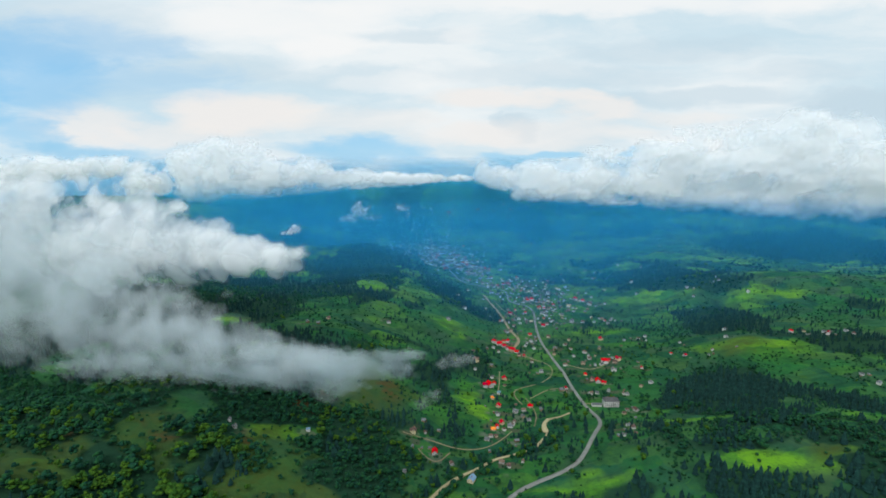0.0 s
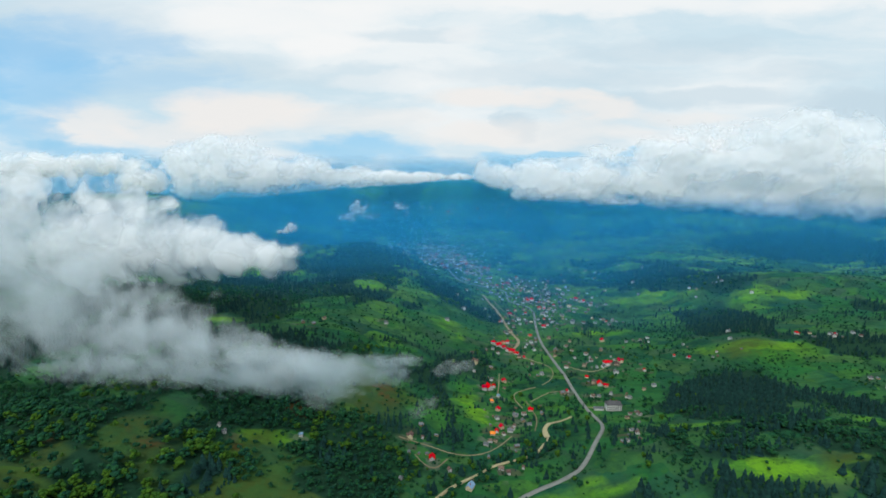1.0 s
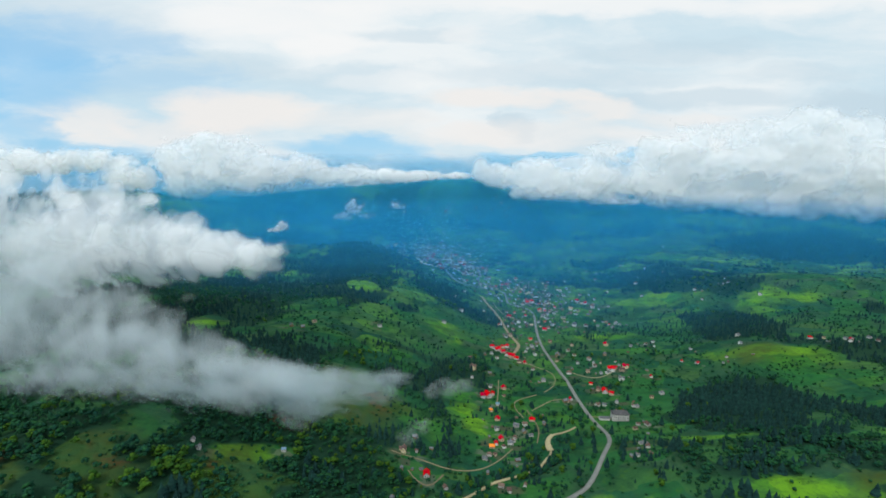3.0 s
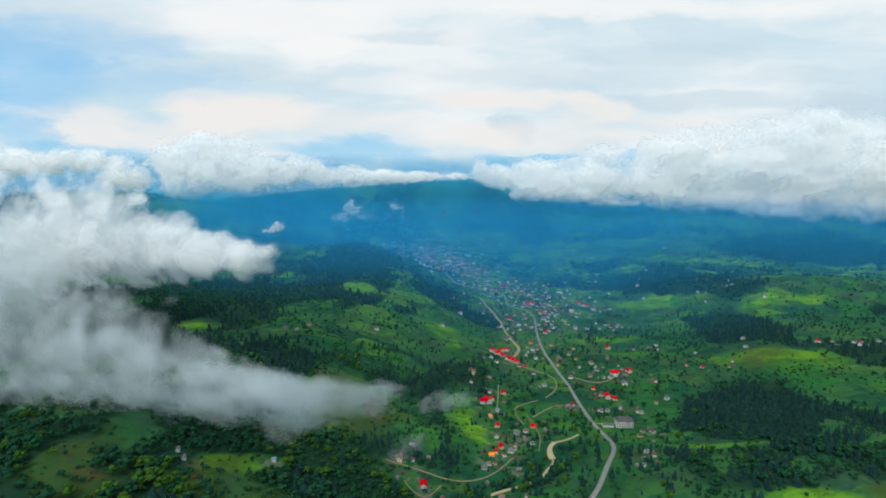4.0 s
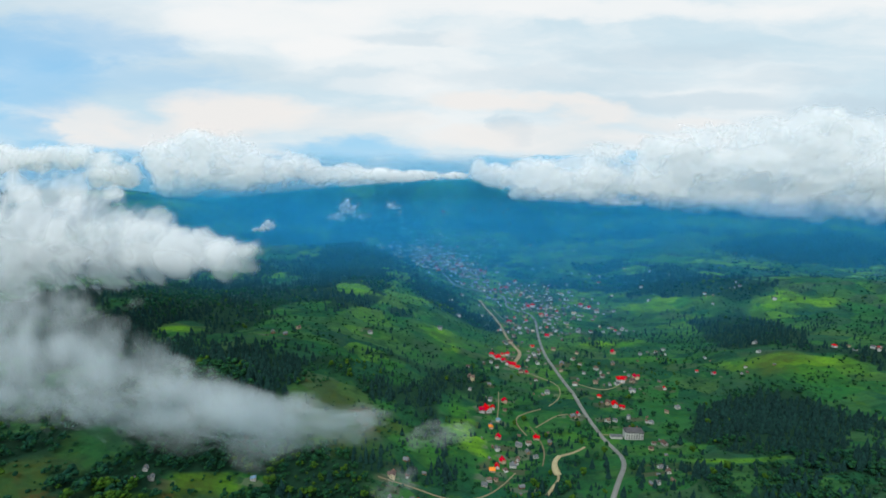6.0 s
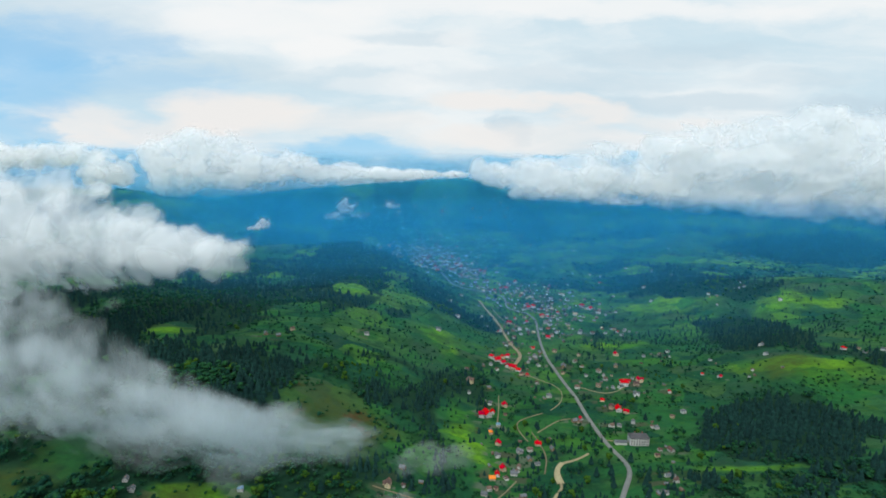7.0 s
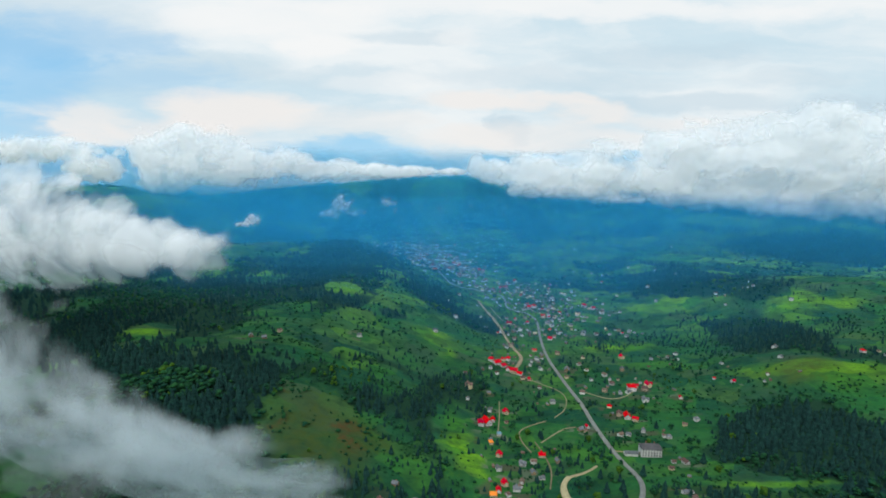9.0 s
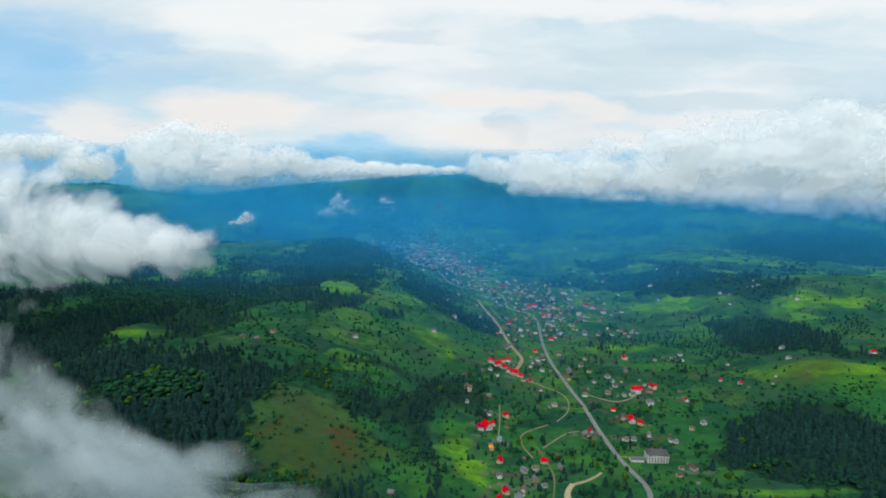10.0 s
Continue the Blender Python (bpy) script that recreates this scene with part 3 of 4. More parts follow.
def ribbon(name, points, width, mat, lift, label, category, wobble=0.0, kind="structure"):
    """A strip of road that follows the ground, with a slight crown and thick edges."""
    p = np.array(points, float)
    for _ in range(3):
        q = np.empty((2 * len(p) - 2, 2))
        q[0::2], q[1::2] = p[:-1] * 0.75 + p[1:] * 0.25, p[:-1] * 0.25 + p[1:] * 0.75
        p = np.vstack([p[:1], q, p[-1:]])
    s = np.concatenate([[0], np.cumsum(np.linalg.norm(np.diff(p, axis=0), axis=1))])
    t = np.arange(0, s[-1], 4.0)
    p = np.stack([np.interp(t, s, p[:, 0]), np.interp(t, s, p[:, 1])], 1)
    side = np.gradient(p, axis=0)
    side = np.stack([side[:, 1], -side[:, 0]], 1) / np.linalg.norm(side, axis=1)[:, None]
    w = width * (1 + wobble * (fbm(t, t * 0 + 7, 45, 3, 61) - 0.5) * 2)
    rows = []
    for off, dz in ((-0.56, -1.2), (-0.5, 0.0), (0.0, 0.12), (0.5, 0.0), (0.56, -1.2)):
        r = p + side * (w * off)[:, None]
        rows.append(np.column_stack([r, height(r[:, 0], r[:, 1]) + lift + dz]))
    top = np.maximum.reduce([rows[1][:, 2], rows[2][:, 2], rows[3][:, 2]])
    for r in rows[1:4]:
        r[:, 2] = 0.35 * r[:, 2] + 0.65 * top
    v = np.stack(rows, 1).reshape(-1, 3)
    me = raw_mesh(name, v, grid_faces(len(p), 5), mat, True)
    return tagged(new(name, me), label, category, kind=kind)


ROAD = [(30, 405), (62, 449), (90, 476), (149, 499), (168, 520), (188, 555), (212, 596), (219, 626), (214, 663), (212, 698), (210, 742), (211, 792), (207, 829), (204, 885), (201, 953), (211, 1057), (229, 1165), (212, 1212), (191, 1227), (174, 1244), (182, 1317), (179, 1359), (143, 1378), (112, 1408), (77, 1400), (47, 1420), (36, 1500), (20, 1620), (10, 1800), (-30, 2000), (-60, 2200)]
STREAM = [(-40, 410), (-17, 445), (1, 475), (17, 491), (40, 508), (62, 528), (84, 536), (113, 547), (124, 562), (130, 571)]
BED = [(136, 900), (147, 922), (160, 955), (152, 989), (145, 1030), (142, 1101), (130, 1169), (121, 1204), (110, 1260)]
TRACKS = [
    [(-51, 557), (-17, 556), (18, 546), (47, 550), (70, 566), (95, 599)], [(99, 792), (93, 744), (85, 703)], [(-30, 533), (-21, 520), (-6, 513), (9, 538)],
    [(133, 905), (149, 875), (169, 852), (189, 833), (196, 810), (186, 776), (164, 753)], [(152, 746), (130, 735), (113, 722), (112, 700), (121, 673)],
    [(211, 680), (231, 676), (250, 672)], [(222, 828), (251, 801), (277, 807), (306, 834)], [(135, 696), (170, 729), (189, 732)], [(136, 1230), (145, 1175), (155, 1144)],
    [(125, 608), (136, 644), (132, 681), (128, 700)],
]
ribbon("road", ROAD, 4.7, M_ASPHALT, 0.9, "grey asphalt valley road winding through the village", "road")
ribbon("riverbed", STREAM, 3.2, M_GRAVEL, 1.7, "pale gravel stream bed winding between trees", "stream bed", 0.7)
BAR = [(184, 648), (176, 641), (163, 633), (149, 629), (140, 617), (137, 600), (138, 584), (130, 571)]
ribbon("riverbed", BAR, 2.6, M_GRAVEL, 0.65, "thin pale stream bed above the bend", "stream bed", 0.5)
ribbon("gravel_bar", BAR[3:7], 5.6, M_GRAVEL, 0.8, "pale gravel bar at a bend of the stream", "gravel bar", 0.8)
ribbon("riverbed", BED, 5.4, M_GRAVEL, 0.5, "pale gravel stream bed beside the village houses", "stream bed", 0.5)
for way in TRACKS:
    ribbon("track", way, 1.4, M_TRACK, 0.5, "narrow dirt track across green meadow", "track", 0.3)


# ---------------------------------------------------------------- haze and clouds
def build_haze():
    # translucent sheets added across the valley, coloured blue to imitate distance haze
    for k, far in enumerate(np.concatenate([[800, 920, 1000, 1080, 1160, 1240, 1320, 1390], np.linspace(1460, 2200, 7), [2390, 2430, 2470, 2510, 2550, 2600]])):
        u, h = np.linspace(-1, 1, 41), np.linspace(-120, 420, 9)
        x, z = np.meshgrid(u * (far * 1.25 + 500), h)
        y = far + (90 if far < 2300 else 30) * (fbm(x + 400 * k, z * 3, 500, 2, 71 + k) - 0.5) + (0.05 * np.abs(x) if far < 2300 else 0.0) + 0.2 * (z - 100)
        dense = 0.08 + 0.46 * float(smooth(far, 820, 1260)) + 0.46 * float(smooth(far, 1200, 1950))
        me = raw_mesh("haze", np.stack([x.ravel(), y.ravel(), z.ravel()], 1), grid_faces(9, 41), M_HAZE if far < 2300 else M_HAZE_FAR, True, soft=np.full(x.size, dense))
        tagged(new("haze", me), "thin blue-tinted sheet standing in for distance haze across the valley", "haze", "veils of mist", "stuff")

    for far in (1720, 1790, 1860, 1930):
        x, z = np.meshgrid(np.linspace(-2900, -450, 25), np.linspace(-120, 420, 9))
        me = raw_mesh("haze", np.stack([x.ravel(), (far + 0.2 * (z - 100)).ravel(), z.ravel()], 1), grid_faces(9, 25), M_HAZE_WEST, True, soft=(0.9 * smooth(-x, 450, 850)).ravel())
        tagged(new("haze", me), "thin blue-tinted sheet standing in for distance haze before the western peak", "haze", "veils of mist", "stuff")

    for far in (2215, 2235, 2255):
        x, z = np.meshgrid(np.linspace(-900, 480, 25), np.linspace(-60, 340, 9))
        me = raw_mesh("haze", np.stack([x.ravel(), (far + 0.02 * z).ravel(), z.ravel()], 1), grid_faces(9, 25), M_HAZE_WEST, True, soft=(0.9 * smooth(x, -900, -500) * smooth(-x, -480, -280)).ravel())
        tagged(new("haze", me), "thin blue-tinted sheet standing in for distance haze before the closing mountain", "haze", "veils of mist", "stuff")


build_haze()


def build_bank(name, lobes, layers, cell, mat, label, seed, fray=1.5, bulge=0.36, thin=0.0):
    """A cloud of nested billowing shells round overlapping lobes: full in the middle, torn at the rim.
    thin: how far the underside dissolves."""
    b = np.array(lobes, float)
    reach = 1.45
    gx = np.arange((b[:, 0] - reach * b[:, 3]).min(), (b[:, 0] + reach * b[:, 3]).max() + cell, cell)
    gz = np.arange((b[:, 2] - reach * b[:, 5]).min(), (b[:, 2] + reach * b[:, 5]).max() + cell, cell)
    x, z = [v.ravel() for v in np.meshgrid(gx, gz)]
    q = ((x[:, None] - b[:, 0]) / b[:, 3]) ** 2 + ((z[:, None] - b[:, 2]) / b[:, 5]) ** 2
    inner = np.log(np.exp(4 * (1 - np.minimum(q, 9))).sum(1)) / 4
    w = np.exp(-np.minimum(q, 12)) + 1e-7
    w /= w.sum(1)[:, None]
    mid, deep, low = (w * b[:, 1]).sum(1), (w * b[:, 4]).sum(1), (w * (z[:, None] - b[:, 2]) / b[:, 5]).sum(1)
    size = float(np.median(b[:, 5]))
    quads = grid_faces(len(gz), len(gx))
    verts, faces, soft, base = [], [], [], 0
    for k in range(layers):
        o = 1 - 2 * k / (layers - 1)
        u, v = x + 917 * k + 61 * seed, z * 1.25 + 433 * k
        turb = fbm(u, v, size * 1.1, 4, seed + 7 * k) - 0.5
        heap = 1 - np.abs(2 * fbm(x + 13 * seed, z * 1.1 + 5 * k, size * 0.9, 4, seed + 3) - 1)
        swell = fbm(x + 13 * seed, z * 1.1, size * 1.3, 4, seed + 5)
        edge = inner + fray * turb * 2 + 0.45 * (heap - 0.7) - 0.30 * o * o
        full = smooth(edge, -0.15, 1.35) * (1 - thin * smooth(low, 0.25, -0.85))
        y = mid + 0.8 * o * deep - bulge * deep * smooth(inner, -0.5, 1.1) * (0.55 + 0.9 * swell) + 0.04 * deep * turb
        keep = full[quads].max(1) > 0.01
        used = np.unique(quads[keep])
        index = np.zeros(len(x), int)
        index[used] = np.arange(len(used)) + base
        verts.append(np.stack([x, y, z], 1)[used])
        soft.append(full[used])
        faces.append(index[quads[keep]])
        base += len(used)
    me = raw_mesh(name, np.concatenate(verts), np.concatenate(faces), mat, True, soft=np.concatenate(soft))
    return tagged(new(name, me), label, "cloud", kind="stuff")


build_bank("mist_bank", [
    (-82, 352, 206, 28, 13, 12), (-114, 371, 200, 36, 16, 17), (-160, 396, 197, 48, 20, 24), (-215, 426, 196, 60, 26, 30), (-290, 455, 200, 75, 34, 42), (-390, 480, 225, 95, 40, 66), (-500, 510, 250, 120, 50, 92),
], 8, 2.0, M_CLOUD_NEAR, "low grey-white mist bank drifting above the wooded slope", 3, fray=1.5, bulge=0.12, thin=0.30)
build_bank("mist_tongue", [
    (-20, 287, 243, 11, 8, 3), (-34, 293, 239, 14, 10, 5), (-50, 306, 231, 20, 12, 8), (-46, 330, 217, 24, 10, 8), (-74, 332, 221, 28, 15, 12), (-88, 352, 196, 30, 12, 15), (-150, 388, 182, 50, 16, 14), (-210, 416, 174, 60, 16, 14), (-290, 446, 172, 80, 20, 14),
], 11, 1.2, M_CLOUD_TONGUE, "thin torn tongue of mist reaching over the valley", 14, fray=2.1, bulge=0.12, thin=0.2)
build_bank("mist_wisp", [(0, 274, 244, 5, 5, 3), (8, 272, 247, 6, 6, 4), (15, 271, 249, 5, 5, 3)], 4, 0.5, M_CLOUD_THIN, "small thin wisp of mist drifting above the slope", 4)
build_bank("mist_wisp", [(-14, 300, 206, 8, 6, 4), (-6, 300, 211, 6, 6, 4)], 4, 0.6, M_CLOUD_THIN, "faint torn wisp of mist low over the meadow", 5)
build_bank("mist_wisp", [(-88, 360, 188, 16, 12, 14), (-120, 350, 205, 30, 14, 10)], 4, 1.2, M_CLOUD_THIN, "ragged thin mist trailing down to the trees", 12)
build_bank("cloud_bank", [
    (-186, 625, 250, 17, 24, 13), (-221, 640, 238, 28, 30, 21), (-270, 655, 241, 37, 36, 28), (-335, 680, 243, 53, 44, 40), (-414, 710, 245, 70, 50, 54), (-530, 750, 252, 94, 60, 88), (-687, 800, 268, 129, 70, 95), (-905, 860, 268, 171, 80, 100),
], 5, 4.0, M_CLOUD_SIDE, "thick white cloud bank resting on the western hillside", 6, thin=0.2)
build_bank("cumulus", [
    (-1176, 2280, 362, 117, 70, 124), (-1023, 2300, 404, 192, 80, 99), (-908, 2300, 325, 281, 80, 100), (-1152, 2270, 266, 133, 60, 68), (-672, 2320, 336, 189, 60, 69), (-488, 2340, 312, 164, 50, 52), (-286, 2360, 308, 206, 40, 36), (-80, 2380, 312, 130, 30, 26), (60, 2390, 314, 90, 26, 18),
], 4, 7.0, M_CLOUD_FAR, "heaped white cumulus cloud above the blue mountain", 7, fray=1.15)
build_bank("cumulus", [(-1000, 1640, 322, 92, 42, 50), (-1140, 1660, 364, 152, 50, 40), (-1350, 1660, 356, 185, 50, 43), (-1620, 1650, 338, 264, 58, 66)], 4, 7.0, M_CLOUD_FAR, "low white cloud around the western peak", 13, fray=1.2)
build_bank("cumulus", [
    (266, 2380, 316, 116, 60, 71), (482, 2350, 303, 192, 80, 102), (746, 2320, 314, 195, 90, 127), (957, 2300, 283, 161, 80, 79), (1129, 2280, 357, 233, 110, 170), (1374, 2250, 370, 256, 120, 193), (1597, 2200, 387, 219, 130, 217),
    (1826, 2150, 357, 215, 130, 204), (2044, 2100, 333, 269, 140, 214), (2332, 2050, 322, 358, 140, 209), (590, 2330, 233, 300, 60, 40), (820, 2300, 205, 110, 40, 22), (1235, 2260, 225, 400, 80, 60), (1480, 2200, 175, 150, 50, 26), (1783, 2180, 205, 400, 80, 70),
], 4, 8.0, M_CLOUD_FAR, "long bank of heaped white cumulus on the eastern ridge", 8, fray=1.3, thin=0.3)
build_bank("cloud_wisp", [(-366, 2160, 177, 50, 26, 40), (-416, 2150, 136, 50, 22, 20), (-322, 2155, 145, 44, 22, 22)], 4, 4.0, M_CLOUD_SHRED, "torn white cloud shreds drifting before the mountain", 9)
build_bank("cloud_wisp", [(-184, 2165, 188, 46, 22, 18)], 4, 4.0, M_CLOUD_SHRED, "torn white cloud shred drifting before the mountain", 19)
build_bank("cloud_wisp", [(-357, 1150, 216, 19, 16, 12), (-374, 1150, 208, 22, 14, 7)], 4, 1.5, M_CLOUD_SHRED, "small white cloud shred above the far fields", 10)


# ---------------------------------------------------------------- houses
def part(name, bm, mat, parent, label=""):
    me = bpy.data.meshes.new(name)
    bm.normal_update()
    bm.to_mesh(me)
    bm.free()
    me.materials.append(mat)
    ob = new(name, me)
    ob.parent = parent
    if label:
        ob["label"] = label
    return ob


def box(bm, x0, x1, y0, y1, z0, z1):
    v = [bm.verts.new((x, y, z)) for z in (z0, z1) for x, y in ((x0, y0), (x1, y0), (x1, y1), (x0, y1))]
    for f in ((0, 3, 2, 1), (4, 5, 6, 7), (0, 1, 5, 4), (1, 2, 6, 5), (2, 3, 7, 6), (3, 0, 4, 7)):
        bm.faces.new([v[i] for i in f])


def gable_walls(bm, l, w, h, r):
    """Four walls with pointed ends, standing on a footing sunk into the slope."""
    a, b = l / 2, w / 2
    lo = [bm.verts.new((x, y, -2.5)) for x, y in ((-a, -b), (a, -b), (a, b), (-a, b))]
    hi = [bm.verts.new((x, y, h)) for x, y in ((-a, -b), (a, -b), (a, b), (-a, b))]
    e0, e1 = bm.verts.new((-a, 0, h + r)), bm.verts.new((a, 0, h + r))
    bm.faces.new((lo[0], lo[1], hi[1], hi[0]))
    bm.faces.new((lo[2], lo[3], hi[3], hi[2]))
    bm.faces.new((lo[1], lo[2], hi[2], e1, hi[1]))
    bm.faces.new((lo[3], lo[0], hi[0], e0, hi[3]))


def slab(bm, corners, thick):
    low = [bm.verts.new(c) for c in corners]
    top = [bm.verts.new((c[0], c[1], c[2] + thick)) for c in corners]
    k = len(low)
    bm.faces.new(top)
    bm.faces.new(low[::-1])
    for i in range(k):
        bm.faces.new((low[i], low[(i + 1) % k], top[(i + 1) % k], top[i]))


def gable_roof(bm, l, w, h, r, over=0.6, hip=0.0, turn=False, shift=(0, 0)):
    a, b = l / 2 + over, w / 2 + over
    drop = r / (w / 2) * over
    def at(x, y, z):
        return (y + shift[0], x + shift[1], z) if turn else (x + shift[0], y + shift[1], z)
    for s in (-1, 1):
        quad = [at(-a, s * b, h - drop), at(a, s * b, h - drop), at(a - hip, 0, h + r), at(-a + hip, 0, h + r)]
        slab(bm, quad if (s < 0) != turn else quad[::-1], 0.22)
    if hip:
        for s in (-1, 1):
            tri = [at(s * a, -s * b, h - drop), at(s * a, s * b, h - drop), at(s * (a - hip), 0, h + r)]
            slab(bm, tri[::-1] if turn else tri, 0.22)


def window_parts(house, spots_, w=1.2, h=1.4):
    for x, y, z, along in spots_:
        bm = bmesh.new()
        if along:
            box(bm, x - w / 2, x + w / 2, y - 0.06, y + 0.06, z - h / 2, z + h / 2)
        else:
            box(bm, x - 0.06, x + 0.06, y - w / 2, y + w / 2, z - h / 2, z + h / 2)
        frame_ = part("window", bm, M_PLASTER, house)
        bm = bmesh.new()
        side = 1 if (y if along else x) > 0 else -1
        if along:
            box(bm, x - w * 0.4, x + w * 0.4, y + side * 0.03, y + side * 0.09, z - h * 0.42, z + h * 0.42)
        else:
            box(bm, x + side * 0.03, x + side * 0.09, y - w * 0.4, y + w * 0.4, z - h * 0.42, z + h * 0.42)
        part("pane", bm, M_GLASS, frame_, "dark window glass")


def build_house(style, roof_mat, wall_mat, label, category="house"):
    house = new("house")
    wall, roof, door, chimney = bmesh.new(), bmesh.new(), bmesh.new(), bmesh.new()
    if style == "gable":
        gable_walls(wall, 10, 7.6, 3.6, 3.4)
        gable_roof(roof, 10, 7.6, 3.6, 3.4)
        box(chimney, 1.6, 2.4, 0.6, 1.4, 5.2, 8.0)
        wins = [(-3, -3.8, 1.8, True), (2.6, -3.8, 1.8, True), (-3, 3.8, 1.8, True), (2.6, 3.8, 1.8, True), (5, -1.6, 1.8, False), (5, 1.6, 1.8, False), (-5, -1.6, 1.8, False), (-5, 1.6, 1.8, False)]
    elif style == "cross":
        gable_walls(wall, 10.5, 7, 4.4, 3.2)
        box(wall, -2.2, 2.2, -6.2, 0, -2.5, 4.4)
        gable_roof(roof, 10.5, 7, 4.4, 3.2)
        gable_roof(roof, 6.4, 4.4, 4.5, 2.4, 0.5, 0, True, (0, -3.1))
        box(chimney, -3.2, -2.4, 0.6, 1.4, 6.0, 8.8)
        wins = [(-3.8, -3.5, 1.6, True), (3.8, -3.5, 1.6, True), (-1, -6.2, 1.7, True), (1, -6.2, 1.7, True), (-3, 3.5, 1.6, True), (3, 3.5, 1.6, True), (5.25, 0, 1.6, False), (-5.25, 0, 1.6, False), (5.25, 0, 4.6, False), (-5.25, 0, 4.6, False)]
    elif style == "hip":
        box(wall, -4.8, 4.8, -4.2, 4.2, -2.5, 5.8)
        gable_roof(roof, 9.6, 8.4, 5.8, 2.9, 0.7, 3.6)
        box(chimney, 0.8, 1.6, 0.8, 1.6, 7.0, 9.6)
        wins = [(x, s * 4.2, z, True) for s in (-1, 1) for z in (1.7, 4.4) for x in (-3, 0.9, 3)] + [(s * 4.8, y, 4.4, False) for s in (-1, 1) for y in (-2, 2)]
    else:
        gable_walls(wall, 8, 5.4, 2.6, 2.0)
        gable_roof(roof, 8, 5.4, 2.6, 2.0, 0.4)
        box(chimney, 2.0, 2.3, 0.4, 0.7, 3.8, 5.6)
        wins = [(1.8, -2.7, 1.5, True)]
    part("wall", wall, wall_mat, house)
    top = part("roof", roof, roof_mat, house)
    part("chimney", chimney, M_BRICK if style != "shed" else M_GREY, top)
    y = {"gable": -3.8, "cross": -6.2, "hip": -4.2, "shed": -2.7}[style]
    box(door, -0.5, 0.5, y - 0.05, y + 0.05, 0.1, 2.1)
    part("door", door, M_WOOD, house)
    window_parts(house, wins)
    return tagged(house, label, category, "village houses")


KINDS = {
    "r": [("gable", M_RED, M_PLASTER), ("cross", M_RED, M_CREAM), ("hip", M_RED, M_PLASTER)],
    "g": [("gable", M_GREY, M_WOOD), ("cross", M_GREY, M_PLASTER), ("shed", M_GREY, M_WOOD)],
    "w": [("gable", M_GREY, M_PLASTER), ("hip", M_GREY, M_PLASTER), ("cross", M_BROWN, M_PLASTER)],
    "p": [("gable", M_BROWN, M_PLASTER), ("cross", M_BROWN, M_CREAM), ("hip", M_BROWN, M_PLASTER)],
    "b": [("gable", M_BLUE, M_CREAM), ("hip", M_BLUE, M_PLASTER)],
    "o": [("hip", M_ORANGE, M_CREAM), ("gable", M_ORANGE, M_CREAM)],
    "s": [("shed", M_GREY, M_WOOD), ("shed", M_BROWN, M_WOOD)],
}
TALL = {"gable": "gabled", "cross": "cross-gabled", "hip": "two-storey hipped", "shed": "small"}
SHADE = {"r": "bright red sheet", "g": "grey fibre-cement", "w": "dull grey", "p": "weathered brown", "b": "blue sheet", "o": "orange tile", "s": "weathered"}
FACE = {"white_plaster": "white plaster", "cream_plaster": "cream plaster", "weathered_timber": "dark timber"}
templates, used = {}, set()


def place_house(x, y, kind, size, turn, pick):
    style, roof_mat, wall_mat = KINDS[kind][pick % len(KINDS[kind])]
    key = (kind, pick % len(KINDS[kind]))
    z = float(height(x, y)) + 0.3
    m = pose(x, y, z, 0, 0, turn) @ Matrix.Diagonal((size / 10, size / 10, min(size / 10, 1.25), 1))
    if key not in templates:
        what = "farm shed" if style == "shed" else "house"
        label = f"{TALL[style]} {what} with {FACE[wall_mat.name]} walls and {SHADE[kind]} roof"
        templates[key] = build_house(style, roof_mat, wall_mat, label, "shed" if style == "shed" else "house")
        templates[key].matrix_basis = m
        return templates[key]
    plain_scale = templates[key].matrix_basis.to_scale()
    return copy_thing(templates[key], m @ Matrix.Diagonal((1 / plain_scale.x, 1 / plain_scale.y, 1 / plain_scale.z, 1)))


homes = []
dice = random.Random(11)
for x, y, kind, size in LOWER + CLUSTER + MIDDLE + UPPER + EAST + RIDGE + WEST:
    homes.append((x, y, size))
    place_house(x, y, kind, size * (0.76 if x < 400 else 0.6), dice.choice((0, 90, 180, 270)) + dice.uniform(-30, 30), dice.randrange(6))


def free(x, y, gap):
    return all((x - a) ** 2 + (y - b) ** 2 > (gap + s * 0.5) ** 2 for a, b, s in homes)


def road_gap(x, y):
    """Distance to the nearest road or stream bed."""
    best = np.full(np.shape(x), 1e9)
    for line in [ROAD, STREAM, BAR, BED] + TRACKS:
        for (ax, ay), (bx, by) in zip(line[:-1], line[1:]):
            t = np.clip(((x - ax) * (bx - ax) + (y - ay) * (by - ay)) / ((bx - ax) ** 2 + (by - ay) ** 2), 0, 1)
            best = np.minimum(best, np.hypot(x - ax - t * (bx - ax), y - ay - t * (by - ay)))
    return best


def settle(count, draw, kinds, low, high, gap):
    """Scatter more houses where draw() says, clear of roads and of one another."""
    made = tries = 0
    while made < count and tries < count * 30:
        tries += 1
        x, y = draw()
        if road_gap(x, y) < 7 or not free(x, y, gap):
            continue
        size = dice.uniform(low, high)
        homes.append((x, y, size))
        place_house(x, y, dice.choice(kinds), size, dice.choice((0, 90)) + dice.uniform(-35, 35), dice.randrange(6))
        made += 1


def by_neighbours():
    a, b, s = dice.choice(homes[:117])
    return a + dice.gauss(0, 16), b + dice.gauss(0, 18)


def in_town():
    y = dice.triangular(1480, 2130, 1980)
    return float(axis_x(y)) - 25 - 0.15 * (y - 1480) + dice.gauss(0, 22 + (y - 1480) * 0.14), y


